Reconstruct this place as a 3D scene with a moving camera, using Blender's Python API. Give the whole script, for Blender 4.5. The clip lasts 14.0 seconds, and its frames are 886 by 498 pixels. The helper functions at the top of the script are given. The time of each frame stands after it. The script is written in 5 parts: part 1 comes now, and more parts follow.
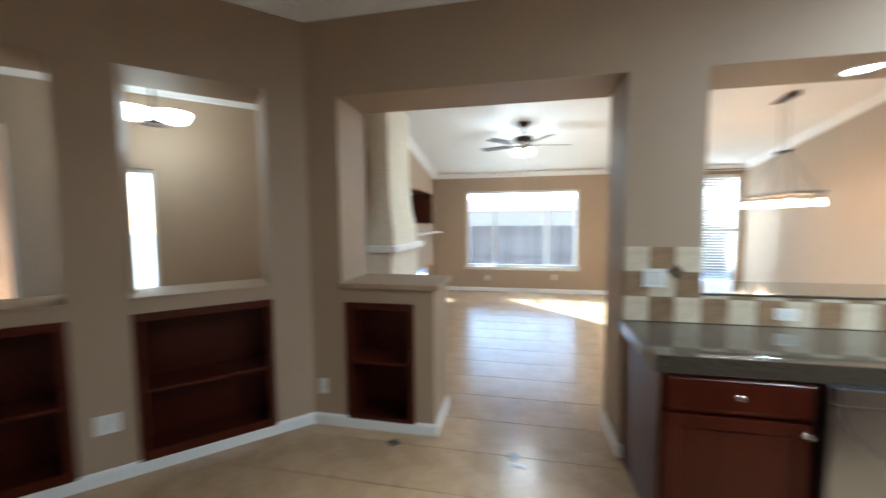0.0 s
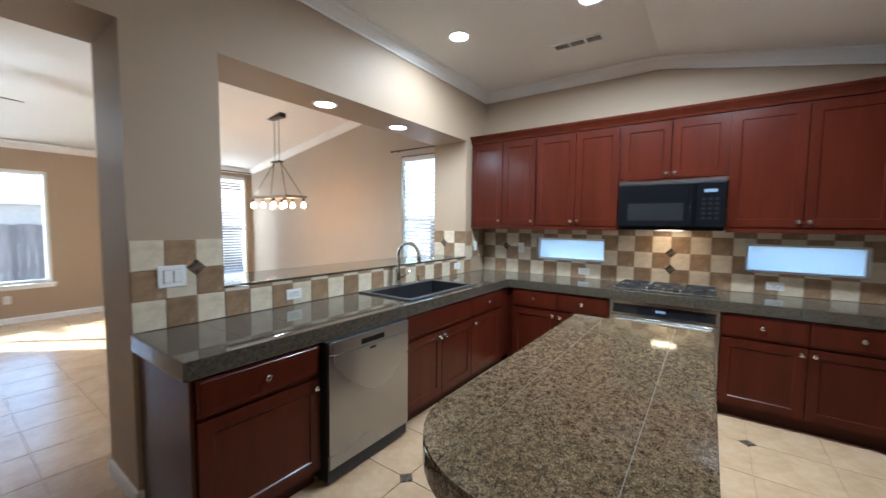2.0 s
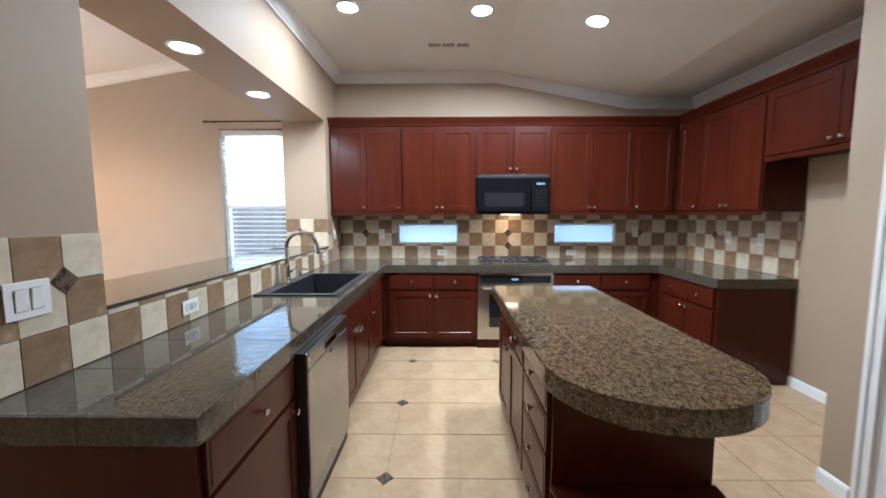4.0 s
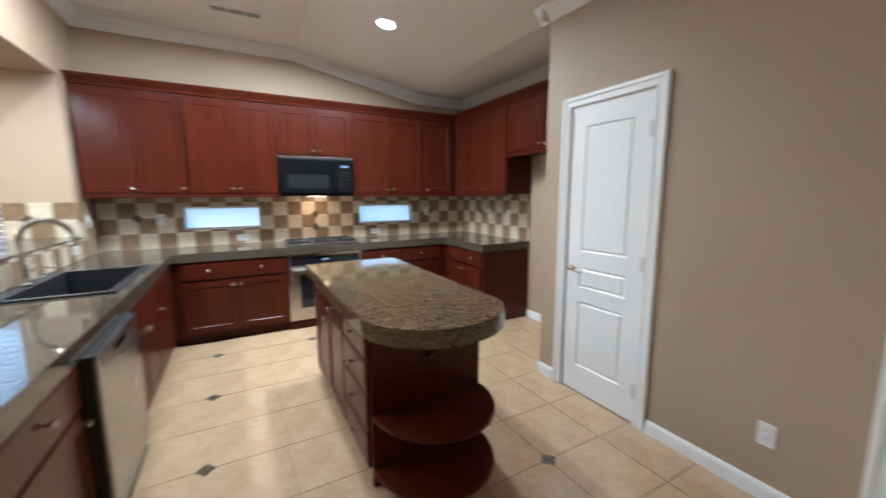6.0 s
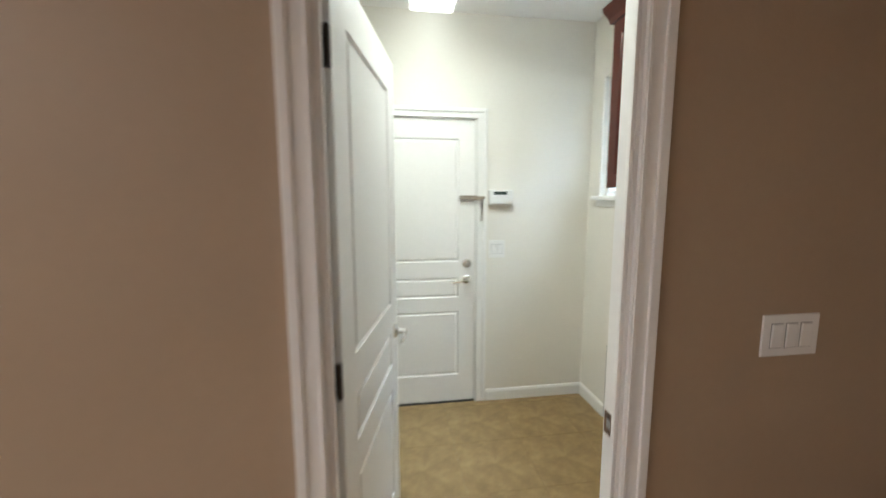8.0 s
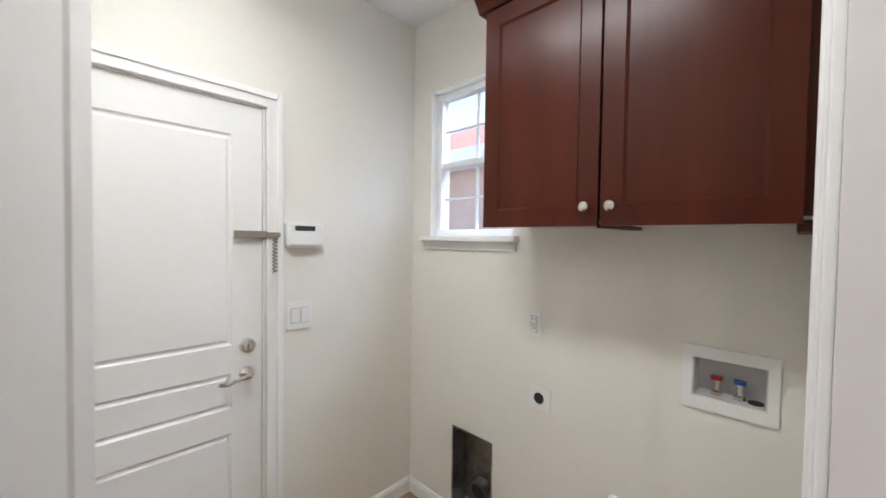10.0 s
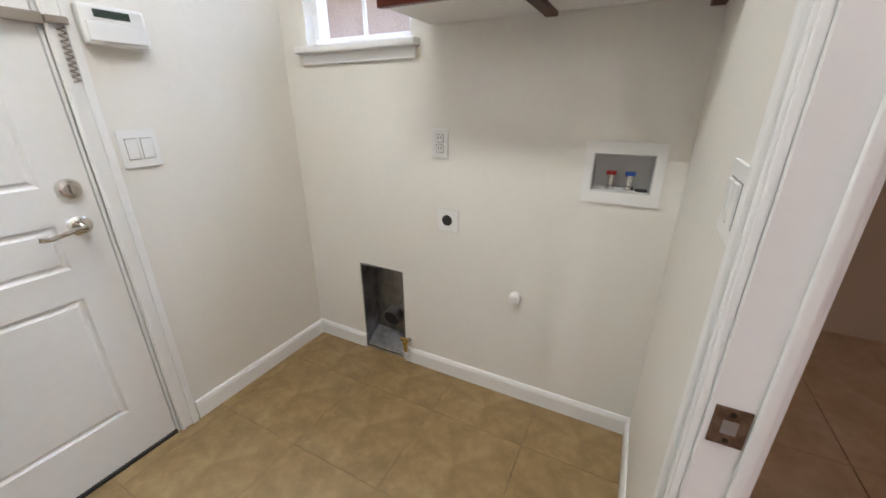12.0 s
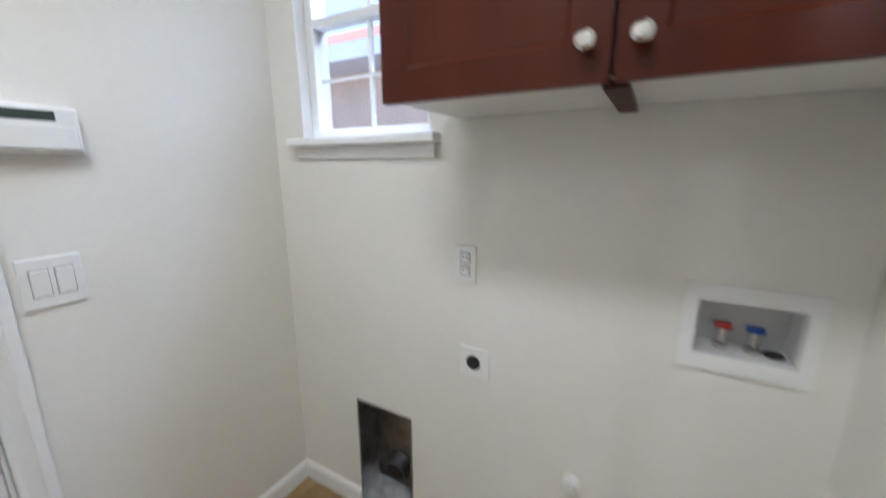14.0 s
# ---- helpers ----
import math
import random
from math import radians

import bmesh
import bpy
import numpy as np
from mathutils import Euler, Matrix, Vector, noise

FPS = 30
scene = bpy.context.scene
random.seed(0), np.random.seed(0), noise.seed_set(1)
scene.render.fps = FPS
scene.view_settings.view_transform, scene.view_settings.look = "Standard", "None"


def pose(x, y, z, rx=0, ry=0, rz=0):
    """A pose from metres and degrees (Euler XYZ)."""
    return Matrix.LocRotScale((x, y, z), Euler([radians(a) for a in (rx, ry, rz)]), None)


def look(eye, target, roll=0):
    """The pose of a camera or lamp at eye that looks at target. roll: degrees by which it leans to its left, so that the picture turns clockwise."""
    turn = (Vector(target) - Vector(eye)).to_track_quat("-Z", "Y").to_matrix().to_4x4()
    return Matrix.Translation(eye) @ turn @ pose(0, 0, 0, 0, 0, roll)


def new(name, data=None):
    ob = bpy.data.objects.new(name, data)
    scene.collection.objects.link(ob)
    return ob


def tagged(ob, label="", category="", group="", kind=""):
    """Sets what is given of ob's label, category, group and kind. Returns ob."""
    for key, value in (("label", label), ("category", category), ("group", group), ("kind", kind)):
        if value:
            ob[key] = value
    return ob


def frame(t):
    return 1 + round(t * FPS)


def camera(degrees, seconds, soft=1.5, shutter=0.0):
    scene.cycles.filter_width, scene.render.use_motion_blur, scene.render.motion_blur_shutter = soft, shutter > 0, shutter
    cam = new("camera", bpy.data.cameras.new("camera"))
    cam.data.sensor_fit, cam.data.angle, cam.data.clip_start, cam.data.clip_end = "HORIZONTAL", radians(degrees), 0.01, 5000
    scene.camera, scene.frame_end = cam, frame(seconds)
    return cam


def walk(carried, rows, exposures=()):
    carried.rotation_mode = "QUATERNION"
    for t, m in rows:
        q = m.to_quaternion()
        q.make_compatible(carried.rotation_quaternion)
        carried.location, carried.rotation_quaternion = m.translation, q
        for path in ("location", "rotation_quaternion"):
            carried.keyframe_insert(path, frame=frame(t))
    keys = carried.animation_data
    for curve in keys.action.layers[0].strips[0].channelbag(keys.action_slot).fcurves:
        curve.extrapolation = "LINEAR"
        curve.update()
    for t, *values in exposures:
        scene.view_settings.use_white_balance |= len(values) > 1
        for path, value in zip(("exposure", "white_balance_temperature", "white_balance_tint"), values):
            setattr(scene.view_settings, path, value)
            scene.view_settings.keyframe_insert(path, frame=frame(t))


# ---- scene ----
cam = camera(99.8, 14.0, soft=1.5, shutter=0.5)
PATH = [
    (0, (0.18, -0.007, 1.543), (-0.224, 1.946, 1.396), -0.4),
    (0.5, (0.212, 0.055, 1.516), (0.835, 1.951, 1.387), 0.9),
    (1, (0.19, 0.065, 1.477), (1.398, 1.656, 1.389), 0.5),
    (1.5, (0.181, 0.077, 1.485), (1.626, 1.455, 1.377), 0.5),
    (2, (0.228, 0.182, 1.478), (1.854, 1.34, 1.345), 0.6),
    (2.5, (0.227, 0.435, 1.484), (2.023, 1.305, 1.342), 0.7),
    (2.7, (0.185, 0.553, 1.477), (2.032, 1.307, 1.337), 0.5),
    (5, (-0.267, 1.41, 1.441), (1.651, 0.907, 1.188), -0.1),
    (5.5, (-0.33, 1.401, 1.453), (1.513, 0.678, 1.171), -0.2),
    (6, (-0.386, 1.307, 1.446), (1.35, 0.354, 1.162), -0.2),
    (6.5, (-0.413, 1.069, 1.455), (0.881, -0.425, 1.153), -0.5),
    (7, (-0.406, 0.748, 1.45), (0.428, -1.046, 1.158), -0.1),
    (7.5, (-0.301, 0.421, 1.437), (0.006, -1.535, 1.159), 0.0),
    (8, (-0.241, 0.037, 1.47), (-0.522, -1.928, 1.228), -0.1),
    (8.5, (-0.222, -0.399, 1.534), (-0.935, -2.25, 1.344), -0.3),
    (11, (-0.255, -0.957, 1.401), (-1.921, -2.044, 1.197), -0.3),
    (11.5, (-0.284, -0.996, 1.324), (-1.962, -1.948, 0.797), -0.3),
    (12, (-0.3, -1.008, 1.286), (-1.955, -1.863, 0.56), -0.2),
    (12.5, (-0.327, -1.012, 1.288), (-1.963, -1.809, 0.458), -0.2),
    (13, (-0.399, -1.014, 1.323), (-2.021, -1.794, 0.452), -0.5),
    (13.5, (-0.589, -1.08, 1.348), (-2.235, -1.934, 0.597), -0.5),
    (14, (-0.699, -1.258, 1.426), (-2.401, -2.215, 0.989), -0.1),
]
EXPOSURES = [
    (0, 2.6, 4950, -4), (1.5, 2.3, 4900, -1), (2.7, 2.5, 5000, 2), (5, 2.6, 5050, 3), (6, 2.6, 5150, 2), (7.5, 2.5, 5800, 7),
    (8, 2.2, 6100, 12), (8.5, 2.3, 6000, 17), (11, 1.75, 6100, 25), (12, 2.08, 6100, 24), (13.5, 2.02, 5900, 21), (14, 1.9, 5700, 22),
]
walk(cam, [(t, look(eye, target, roll)) for t, eye, target, roll in PATH], exposures=EXPOSURES)

# ---- world, sun, lamps ----
world = bpy.data.worlds.new("world")
scene.world = world
world.use_nodes = True
wn = world.node_tree.nodes
sky = wn.new("ShaderNodeTexSky")
sky.sky_type = "NISHITA"
sky.sun_disc = False
sky.sun_elevation = radians(29)
sky.sun_rotation = radians(-43)
wn["Background"].inputs[1].default_value = 0.15
world.node_tree.links.new(sky.outputs[0], wn["Background"].inputs[0])

sun_data = bpy.data.lights.new("sun", "SUN")
sun_data.energy, sun_data.angle, sun_data.color = 5.0, radians(0.5), (1.0, 0.95, 0.87)
sun = new("sun", sun_data)
sun.matrix_world = look((-8, 18, 12), (-8 + 0.68, 18 - 0.73, 12 - math.tan(radians(29))))


def lamp_area(name, eye, target, size, watts, color, size_y=0, spread=180):
    data = bpy.data.lights.new(name, "AREA")
    data.energy, data.color, data.size = watts, color, size
    data.shape = "RECTANGLE" if size_y else "DISK"
    data.spread = radians(spread)
    if size_y:
        data.size_y = size_y
    ob = new(name, data)
    ob.matrix_world = look(eye, target)
    return ob


def lamp_point(name, eye, watts, color, radius=0.03):
    data = bpy.data.lights.new(name, "POINT")
    data.energy, data.color, data.shadow_soft_size = watts, color, radius
    ob = new(name, data)
    ob.location = eye
    return ob


# unseen area lamps added outside above the dining and laundry windows for sky daylight
lamp_area("sky_fill_lamp", (5.4, 3.5, 3.35), (4.0, 3.6, 1.7), 1.2, 30, (0.78, 0.89, 1.0), 0.8)
lamp_area("sky_fill_lamp", (-2.45, -2.13, 3.1), (-1.2, -2.13, 1.5), 0.9, 30, (0.62, 0.81, 1.0), 0.7)


# ---- materials ----
def ramp(nt, fac, stops):
    r = nt.nodes.new("ShaderNodeValToRGB")
    while len(r.color_ramp.elements) < len(stops):
        r.color_ramp.elements.new(0.5)
    for e, (p, c) in zip(r.color_ramp.elements, stops):
        e.position, e.color = p, (*c, 1)
    nt.links.new(fac, r.inputs[0])
    return r.outputs[0]


def coords(nt, stretch=(1, 1, 1)):
    tc = nt.nodes.new("ShaderNodeTexCoord")
    mp = nt.nodes.new("ShaderNodeMapping")
    mp.inputs["Scale"].default_value = stretch
    nt.links.new(tc.outputs["Object"], mp.inputs[0])
    return mp.outputs[0]


def noise_tex(nt, vec, scale, detail=4, rough=0.55):
    n = nt.nodes.new("ShaderNodeTexNoise")
    n.inputs["Scale"].default_value, n.inputs["Detail"].default_value, n.inputs["Roughness"].default_value = scale, detail, rough
    nt.links.new(vec, n.inputs["Vector"])
    return n.outputs[0]


def surface(name, stops, scale=4.0, rough=0.5, metal=0.0, bump=0.08, bscale=120.0, stretch=(1, 1, 1), rnd=0.0, coat=0.0,
            fine=0.12, fscale=40.0, rvar=0.08, detail=4, spec=0.5):
    """Two scales of colour variation, fine relief and uneven gloss."""
    m = bpy.data.materials.new(name)
    m.use_nodes = True
    nt = m.node_tree
    b = nt.nodes["Principled BSDF"]
    vec = coords(nt, stretch)
    n1 = noise_tex(nt, vec, scale, detail)
    col = ramp(nt, n1, stops)
    n2 = noise_tex(nt, vec, fscale)
    hsv = nt.nodes.new("ShaderNodeHueSaturation")
    mr = nt.nodes.new("ShaderNodeMapRange")
    mr.inputs["From Min"].default_value, mr.inputs["From Max"].default_value = 0.3, 0.7
    mr.inputs["To Min"].default_value, mr.inputs["To Max"].default_value = 1 - fine, 1 + fine
    nt.links.new(n2, mr.inputs[0])
    val = mr.outputs[0]
    if rnd:
        oi = nt.nodes.new("ShaderNodeObjectInfo")
        r2 = nt.nodes.new("ShaderNodeMapRange")
        r2.inputs["To Min"].default_value, r2.inputs["To Max"].default_value = 1 - rnd, 1 + rnd
        nt.links.new(oi.outputs["Random"], r2.inputs[0])
        mu = nt.nodes.new("ShaderNodeMath")
        mu.operation = "MULTIPLY"
        nt.links.new(val, mu.inputs[0])
        nt.links.new(r2.outputs[0], mu.inputs[1])
        val = mu.outputs[0]
    nt.links.new(val, hsv.inputs["Value"])
    nt.links.new(col, hsv.inputs["Color"])
    nt.links.new(hsv.outputs[0], b.inputs["Base Color"])
    rr = nt.nodes.new("ShaderNodeMapRange")
    rr.inputs["From Min"].default_value, rr.inputs["From Max"].default_value = 0.3, 0.7
    rr.inputs["To Min"].default_value, rr.inputs["To Max"].default_value = max(0.02, rough - rvar), rough + rvar
    nt.links.new(n1, rr.inputs[0])
    nt.links.new(rr.outputs[0], b.inputs["Roughness"])
    b.inputs["Metallic"].default_value = metal
    b.inputs["Coat Weight"].default_value = coat
    b.inputs["Coat Roughness"].default_value = 0.12
    b.inputs["Specular IOR Level"].default_value = spec
    if bump:
        n3 = noise_tex(nt, vec, bscale, 3)
        bp = nt.nodes.new("ShaderNodeBump")
        bp.inputs["Strength"].default_value, bp.inputs["Distance"].default_value = bump, 0.002
        nt.links.new(n3, bp.inputs["Height"])
        nt.links.new(bp.outputs[0], b.inputs["Normal"])
    return m


def plain(name, color, rough=0.4, metal=0.0, **kw):
    dark = tuple(c * 0.985 for c in color)
    lite = tuple(min(1, c * 1.015) for c in color)
    return surface(name, [(0.3, dark), (0.7, lite)], rough=rough, metal=metal, fine=kw.pop("fine", 0.012), **kw)


def glow(name, color, strength):
    m = bpy.data.materials.new(name)
    m.use_nodes = True
    b = m.node_tree.nodes["Principled BSDF"]
    b.inputs["Base Color"].default_value = (*color, 1)
    b.inputs["Emission Color"].default_value = (*color, 1)
    b.inputs["Emission Strength"].default_value = strength
    return m


def glass_mat(name, color=(1, 1, 1), rough=0.0):
    m = bpy.data.materials.new(name)
    m.use_nodes = True
    b = m.node_tree.nodes["Principled BSDF"]
    b.inputs["Base Color"].default_value = (*color, 1)
    b.inputs["Transmission Weight"].default_value = 1.0
    b.inputs["Roughness"].default_value = rough
    b.inputs["IOR"].default_value = 1.1
    return m


TAUPE = surface("taupe wall paint", [(0.3, (0.365, 0.270, 0.182)), (0.7, (0.39, 0.291, 0.198))], scale=1.5, rough=0.62, bump=0.25, bscale=90, fine=0.015, rvar=0.04)
# paler, less saturated version of TAUPE for the dining wall
DINING = surface("pale beige wall", [(0.3, (0.46, 0.385, 0.30)), (0.7, (0.49, 0.41, 0.32))], scale=1.5, rough=0.62, bump=0.25, bscale=90, fine=0.015, rvar=0.04)
WHITE_WALL = surface("warm white wall paint", [(0.3, (0.73, 0.70, 0.635)), (0.7, (0.77, 0.74, 0.68))], scale=1.2, rough=0.6, bump=0.22, bscale=90, fine=0.012, rvar=0.04)
CEILING = surface("white ceiling paint", [(0.3, (0.78, 0.77, 0.745)), (0.7, (0.82, 0.81, 0.785))], scale=1.2, rough=0.75, bump=0.3, bscale=80, fine=0.015)
TRIM = plain("white trim gloss paint", (0.80, 0.79, 0.77), rough=0.34, scale=3, bump=0.0, rvar=0.02)
DOOR_WHITE = plain("white moulded door paint", (0.80, 0.79, 0.775), rough=0.36, scale=2, bump=0.03, bscale=150)
CHERRY = surface("dark cherry wood", [(0.25, (0.046, 0.0076, 0.0030)), (0.5, (0.058, 0.0098, 0.0038)), (0.75, (0.072, 0.0128, 0.0050))], scale=3, rough=0.29, bump=0.0, bscale=60,
                 stretch=(4.0, 4.0, 0.5), fine=0.05, fscale=18, rnd=0.07, coat=0.03, detail=2, spec=0.2, rvar=0.0)
CHERRY_DARK = surface("dark cherry carcass", [(0.25, (0.042, 0.0070, 0.0029)), (0.75, (0.057, 0.0098, 0.0041))], scale=3, rough=0.4, bump=0.02, stretch=(2, 2, 0.5), fine=0.05, fscale=15, detail=2, spec=0.18, rvar=0.0)
GROUT = plain("beige grout", (0.40, 0.282, 0.178), rough=0.85, scale=20, bump=0.3, bscale=300, fine=0.08)
TILE = surface("travertine look floor tile", [(0.25, (0.40, 0.265, 0.147)), (0.5, (0.465, 0.322, 0.190)), (0.75, (0.515, 0.373, 0.236))], scale=5.5, rough=0.25, bump=0.03, bscale=60,
               fine=0.045, fscale=22, rnd=0.03, detail=4, rvar=0.0)
LAUNDRY_TILE = surface("brown mottled floor tile", [(0.25, (0.20, 0.122, 0.046)), (0.5, (0.285, 0.185, 0.078)), (0.75, (0.37, 0.26, 0.125))], scale=9, rough=0.45, bump=0.06, bscale=60,
                       fine=0.12, fscale=22, rnd=0.03, detail=7)
DIAMOND = surface("dark brown accent tile", [(0.3, (0.055, 0.038, 0.026)), (0.7, (0.11, 0.08, 0.055))], scale=40, rough=0.3, rnd=0.2)
CREAM = surface("cream tumbled tile", [(0.3, (0.52, 0.43, 0.30)), (0.7, (0.66, 0.57, 0.43))], scale=14, rough=0.42, bump=0.3, bscale=70, rnd=0.07, fine=0.06)
BROWN = surface("brown tumbled tile", [(0.25, (0.17, 0.10, 0.052)), (0.6, (0.27, 0.175, 0.095)), (0.8, (0.42, 0.31, 0.2))], scale=13, rough=0.42, bump=0.35, bscale=60, rnd=0.16, fine=0.12)
STEEL = surface("brushed stainless steel", [(0.3, (0.345, 0.355, 0.365)), (0.7, (0.375, 0.385, 0.395))], scale=1.2, rough=0.28, metal=1, bump=0.0, fine=0.01, rvar=0.02, detail=1)
STEEL_LIGHT = plain("bright stainless steel", (0.55, 0.54, 0.52), rough=0.25, metal=1, bump=0.0, rvar=0.03)
CHROME = plain("satin nickel", (0.66, 0.64, 0.6), rough=0.2, metal=1, bump=0.0)
GALV = surface("galvanised sheet metal", [(0.3, (0.20, 0.20, 0.20)), (0.7, (0.36, 0.36, 0.365))], scale=18, rough=0.38, metal=1, bump=0.1, bscale=40)
BLACK = plain("black gloss plastic", (0.006, 0.006, 0.007), rough=0.1, bump=0.0, rvar=0.03, spec=0.12)
BLACK_MATT = plain("black matt iron", (0.016, 0.015, 0.015), rough=0.55)
DARK_GLASS = plain("dark oven glass", (0.012, 0.013, 0.016), rough=0.06, bump=0.0, rvar=0.02)
MW_WINDOW = plain("grey microwave screen", (0.016, 0.016, 0.018), rough=0.18, bump=0.0)
SINK_BLACK = plain("black composite sink", (0.018, 0.018, 0.02), rough=0.4, scale=60, bump=0.2, bscale=500)
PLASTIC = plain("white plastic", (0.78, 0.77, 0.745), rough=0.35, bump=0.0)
# darker copy of PLASTIC with shade put into its colour
PLASTIC_SHADE = plain("white plastic greyed for shade", (0.60, 0.59, 0.57), rough=0.4, bump=0.0)
# grey that paints the thin shadow line round rockers and receptacles
SHADOW_GAP = plain("grey shadow line", (0.30, 0.295, 0.285), rough=0.5, bump=0.0)
BRONZE = plain("dark bronze metal", (0.06, 0.045, 0.035), rough=0.35, metal=0.8)
PEWTER = plain("weathered grey wood", (0.26, 0.22, 0.18), rough=0.5, scale=12)
RUST = surface("worn rusty brass", [(0.3, (0.10, 0.06, 0.04)), (0.7, (0.24, 0.16, 0.11))], scale=60, rough=0.45, metal=0.7)
RED = plain("red tap handle", (0.32, 0.012, 0.012), rough=0.35)
BLUE = plain("blue tap handle", (0.012, 0.065, 0.30), rough=0.35)
BRASS = plain("brass valve", (0.55, 0.38, 0.13), rough=0.35, metal=1)
GLASS = glass_mat("clear window glass")
FROST = bpy.data.materials.new("frosted window film")
FROST.use_nodes = True
_nt = FROST.node_tree
_tr = _nt.nodes.new("ShaderNodeBsdfTranslucent")
_tr.inputs[0].default_value = (1.0, 0.92, 0.82, 1)
_rf = _nt.nodes.new("ShaderNodeBsdfRefraction")
_rf.inputs["Color"].default_value = (0.9, 0.95, 1.0, 1)
_rf.inputs["Roughness"].default_value, _rf.inputs["IOR"].default_value = 0.12, 1.02
_mx = _nt.nodes.new("ShaderNodeMixShader")
_mx.inputs[0].default_value = 0.45
_nt.links.new(_tr.outputs[0], _mx.inputs[1])
_nt.links.new(_rf.outputs[0], _mx.inputs[2])
_nt.links.new(_mx.outputs[0], _nt.nodes["Material Output"].inputs[0])
GROUT_DARK = plain("grey brown worktop grout", (0.15, 0.125, 0.095), rough=0.7, scale=30)
BULB = glow("warm lamp bulb", (1.0, 0.62, 0.32), 5.0)
SHADE_GLOW = glow("lit frosted glass shade", (1.0, 0.92, 0.80), 2.0)
CAN_GLOW = glow("recessed lamp lens", (1.0, 0.95, 0.88), 6.0)
TUBE_GLOW = glow("fluorescent diffuser", (0.94, 1.0, 0.92), 1.0)
LCD = glow("pale lcd digits", (0.10, 0.13, 0.18), 0.3)
FENCE = surface("weathered fence boards", [(0.3, (0.20, 0.17, 0.15)), (0.7, (0.33, 0.29, 0.26))], scale=4, rough=0.8, stretch=(3, 3, 0.3), rnd=0.2, bump=0.3)
STUCCO = surface("peach stucco", [(0.3, (0.55, 0.40, 0.30)), (0.7, (0.62, 0.47, 0.36))], scale=3, rough=0.85, bump=0.5, bscale=60)
ROOF = surface("terracotta roof tile", [(0.3, (0.33, 0.16, 0.10)), (0.7, (0.5, 0.28, 0.19))], scale=9, rough=0.8, rnd=0.1)
CONCRETE = surface("patio concrete", [(0.3, (0.40, 0.38, 0.35)), (0.7, (0.50, 0.48, 0.45))], scale=2, rough=0.85, bump=0.3)
TIMBER = surface("brown stained beam", [(0.3, (0.20, 0.11, 0.07)), (0.7, (0.28, 0.16, 0.1))], scale=6, rough=0.7, stretch=(0.4, 3, 3))
PLASTER = surface("cream plaster", [(0.3, (0.66, 0.60, 0.48)), (0.7, (0.72, 0.66, 0.54))], scale=2, rough=0.7, bump=0.3)


def granite(name, scale, stops, rough):
    m = bpy.data.materials.new(name)
    m.use_nodes = True
    nt = m.node_tree
    b = nt.nodes["Principled BSDF"]
    vec = coords(nt)
    v = nt.nodes.new("ShaderNodeTexVoronoi")
    v.inputs["Scale"].default_value = scale
    nt.links.new(vec, v.inputs["Vector"])
    sep = nt.nodes.new("ShaderNodeSeparateColor")
    nt.links.new(v.outputs["Color"], sep.inputs[0])
    n = noise_tex(nt, vec, 60, 4)
    add = nt.nodes.new("ShaderNodeMath")
    add.operation = "ADD"
    half = nt.nodes.new("ShaderNodeMath")
    half.operation = "MULTIPLY"
    half.inputs[1].default_value = 0.5
    nt.links.new(sep.outputs[0], half.inputs[0])
    nt.links.new(half.outputs[0], add.inputs[0])
    nt.links.new(n, add.inputs[1])
    col = ramp(nt, add.outputs[0], stops)
    nt.links.new(col, b.inputs["Base Color"])
    b.inputs["Roughness"].default_value = rough
    return m


GRANITE = granite("grey brown polished granite", 420, [(0.4, (0.022, 0.018, 0.013)), (0.6, (0.050, 0.041, 0.029)), (0.8, (0.070, 0.058, 0.042)), (1.0, (0.10, 0.085, 0.064))], 0.05)
ISLAND_GRANITE = granite("golden brown speckled granite", 270, [(0.46, (0.020, 0.012, 0.006)), (0.58, (0.076, 0.049, 0.024)), (0.76, (0.112, 0.076, 0.038)), (0.9, (0.155, 0.112, 0.062)), (1.0, (0.22, 0.168, 0.105))], 0.07)


# ---- building helpers ----
def part(name, bm, material, parent=None, label=""):
    """Link a bmesh, given in world coordinates, as one mesh object."""
    me = bpy.data.meshes.new(name)
    bmesh.ops.recalc_face_normals(bm, faces=bm.faces)
    bm.to_mesh(me)
    bm.free()
    me.materials.append(material)
    ob = new(name, me)
    if parent is not None:
        ob.parent = parent
        if parent.type == "EMPTY":
            ob.matrix_parent_inverse = parent.matrix_basis.inverted()
    if label:
        ob["label"] = label
    return ob


def thing(name, at, label, category, group="", kind=""):
    ob = new(name)
    ob.location = at
    ob.empty_display_size = 0.1
    return tagged(ob, label, category, group, kind)


def box(bm, x0, x1, y0, y1, z0, z1, bev=0.0, mat=None):
    m = Matrix.LocRotScale(((x0 + x1) / 2, (y0 + y1) / 2, (z0 + z1) / 2), None, (abs(x1 - x0), abs(y1 - y0), abs(z1 - z0)))
    vs = bmesh.ops.create_cube(bm, size=1.0, matrix=m)["verts"]
    if bev:
        es = {e for v in vs for e in v.link_edges}
        out = bmesh.ops.bevel(bm, geom=list(es), offset=bev, segments=2, affect="EDGES", profile=0.6)
        vs = list({v for f in out["faces"] for v in f.verts} | {v for v in vs if v.is_valid})
    if mat is not None:
        bmesh.ops.transform(bm, matrix=mat, verts=vs)
    return bm


def cube(x0, x1, y0, y1, z0, z1, bev=0.0, mat=None):
    return box(bmesh.new(), x0, x1, y0, y1, z0, z1, bev, mat)


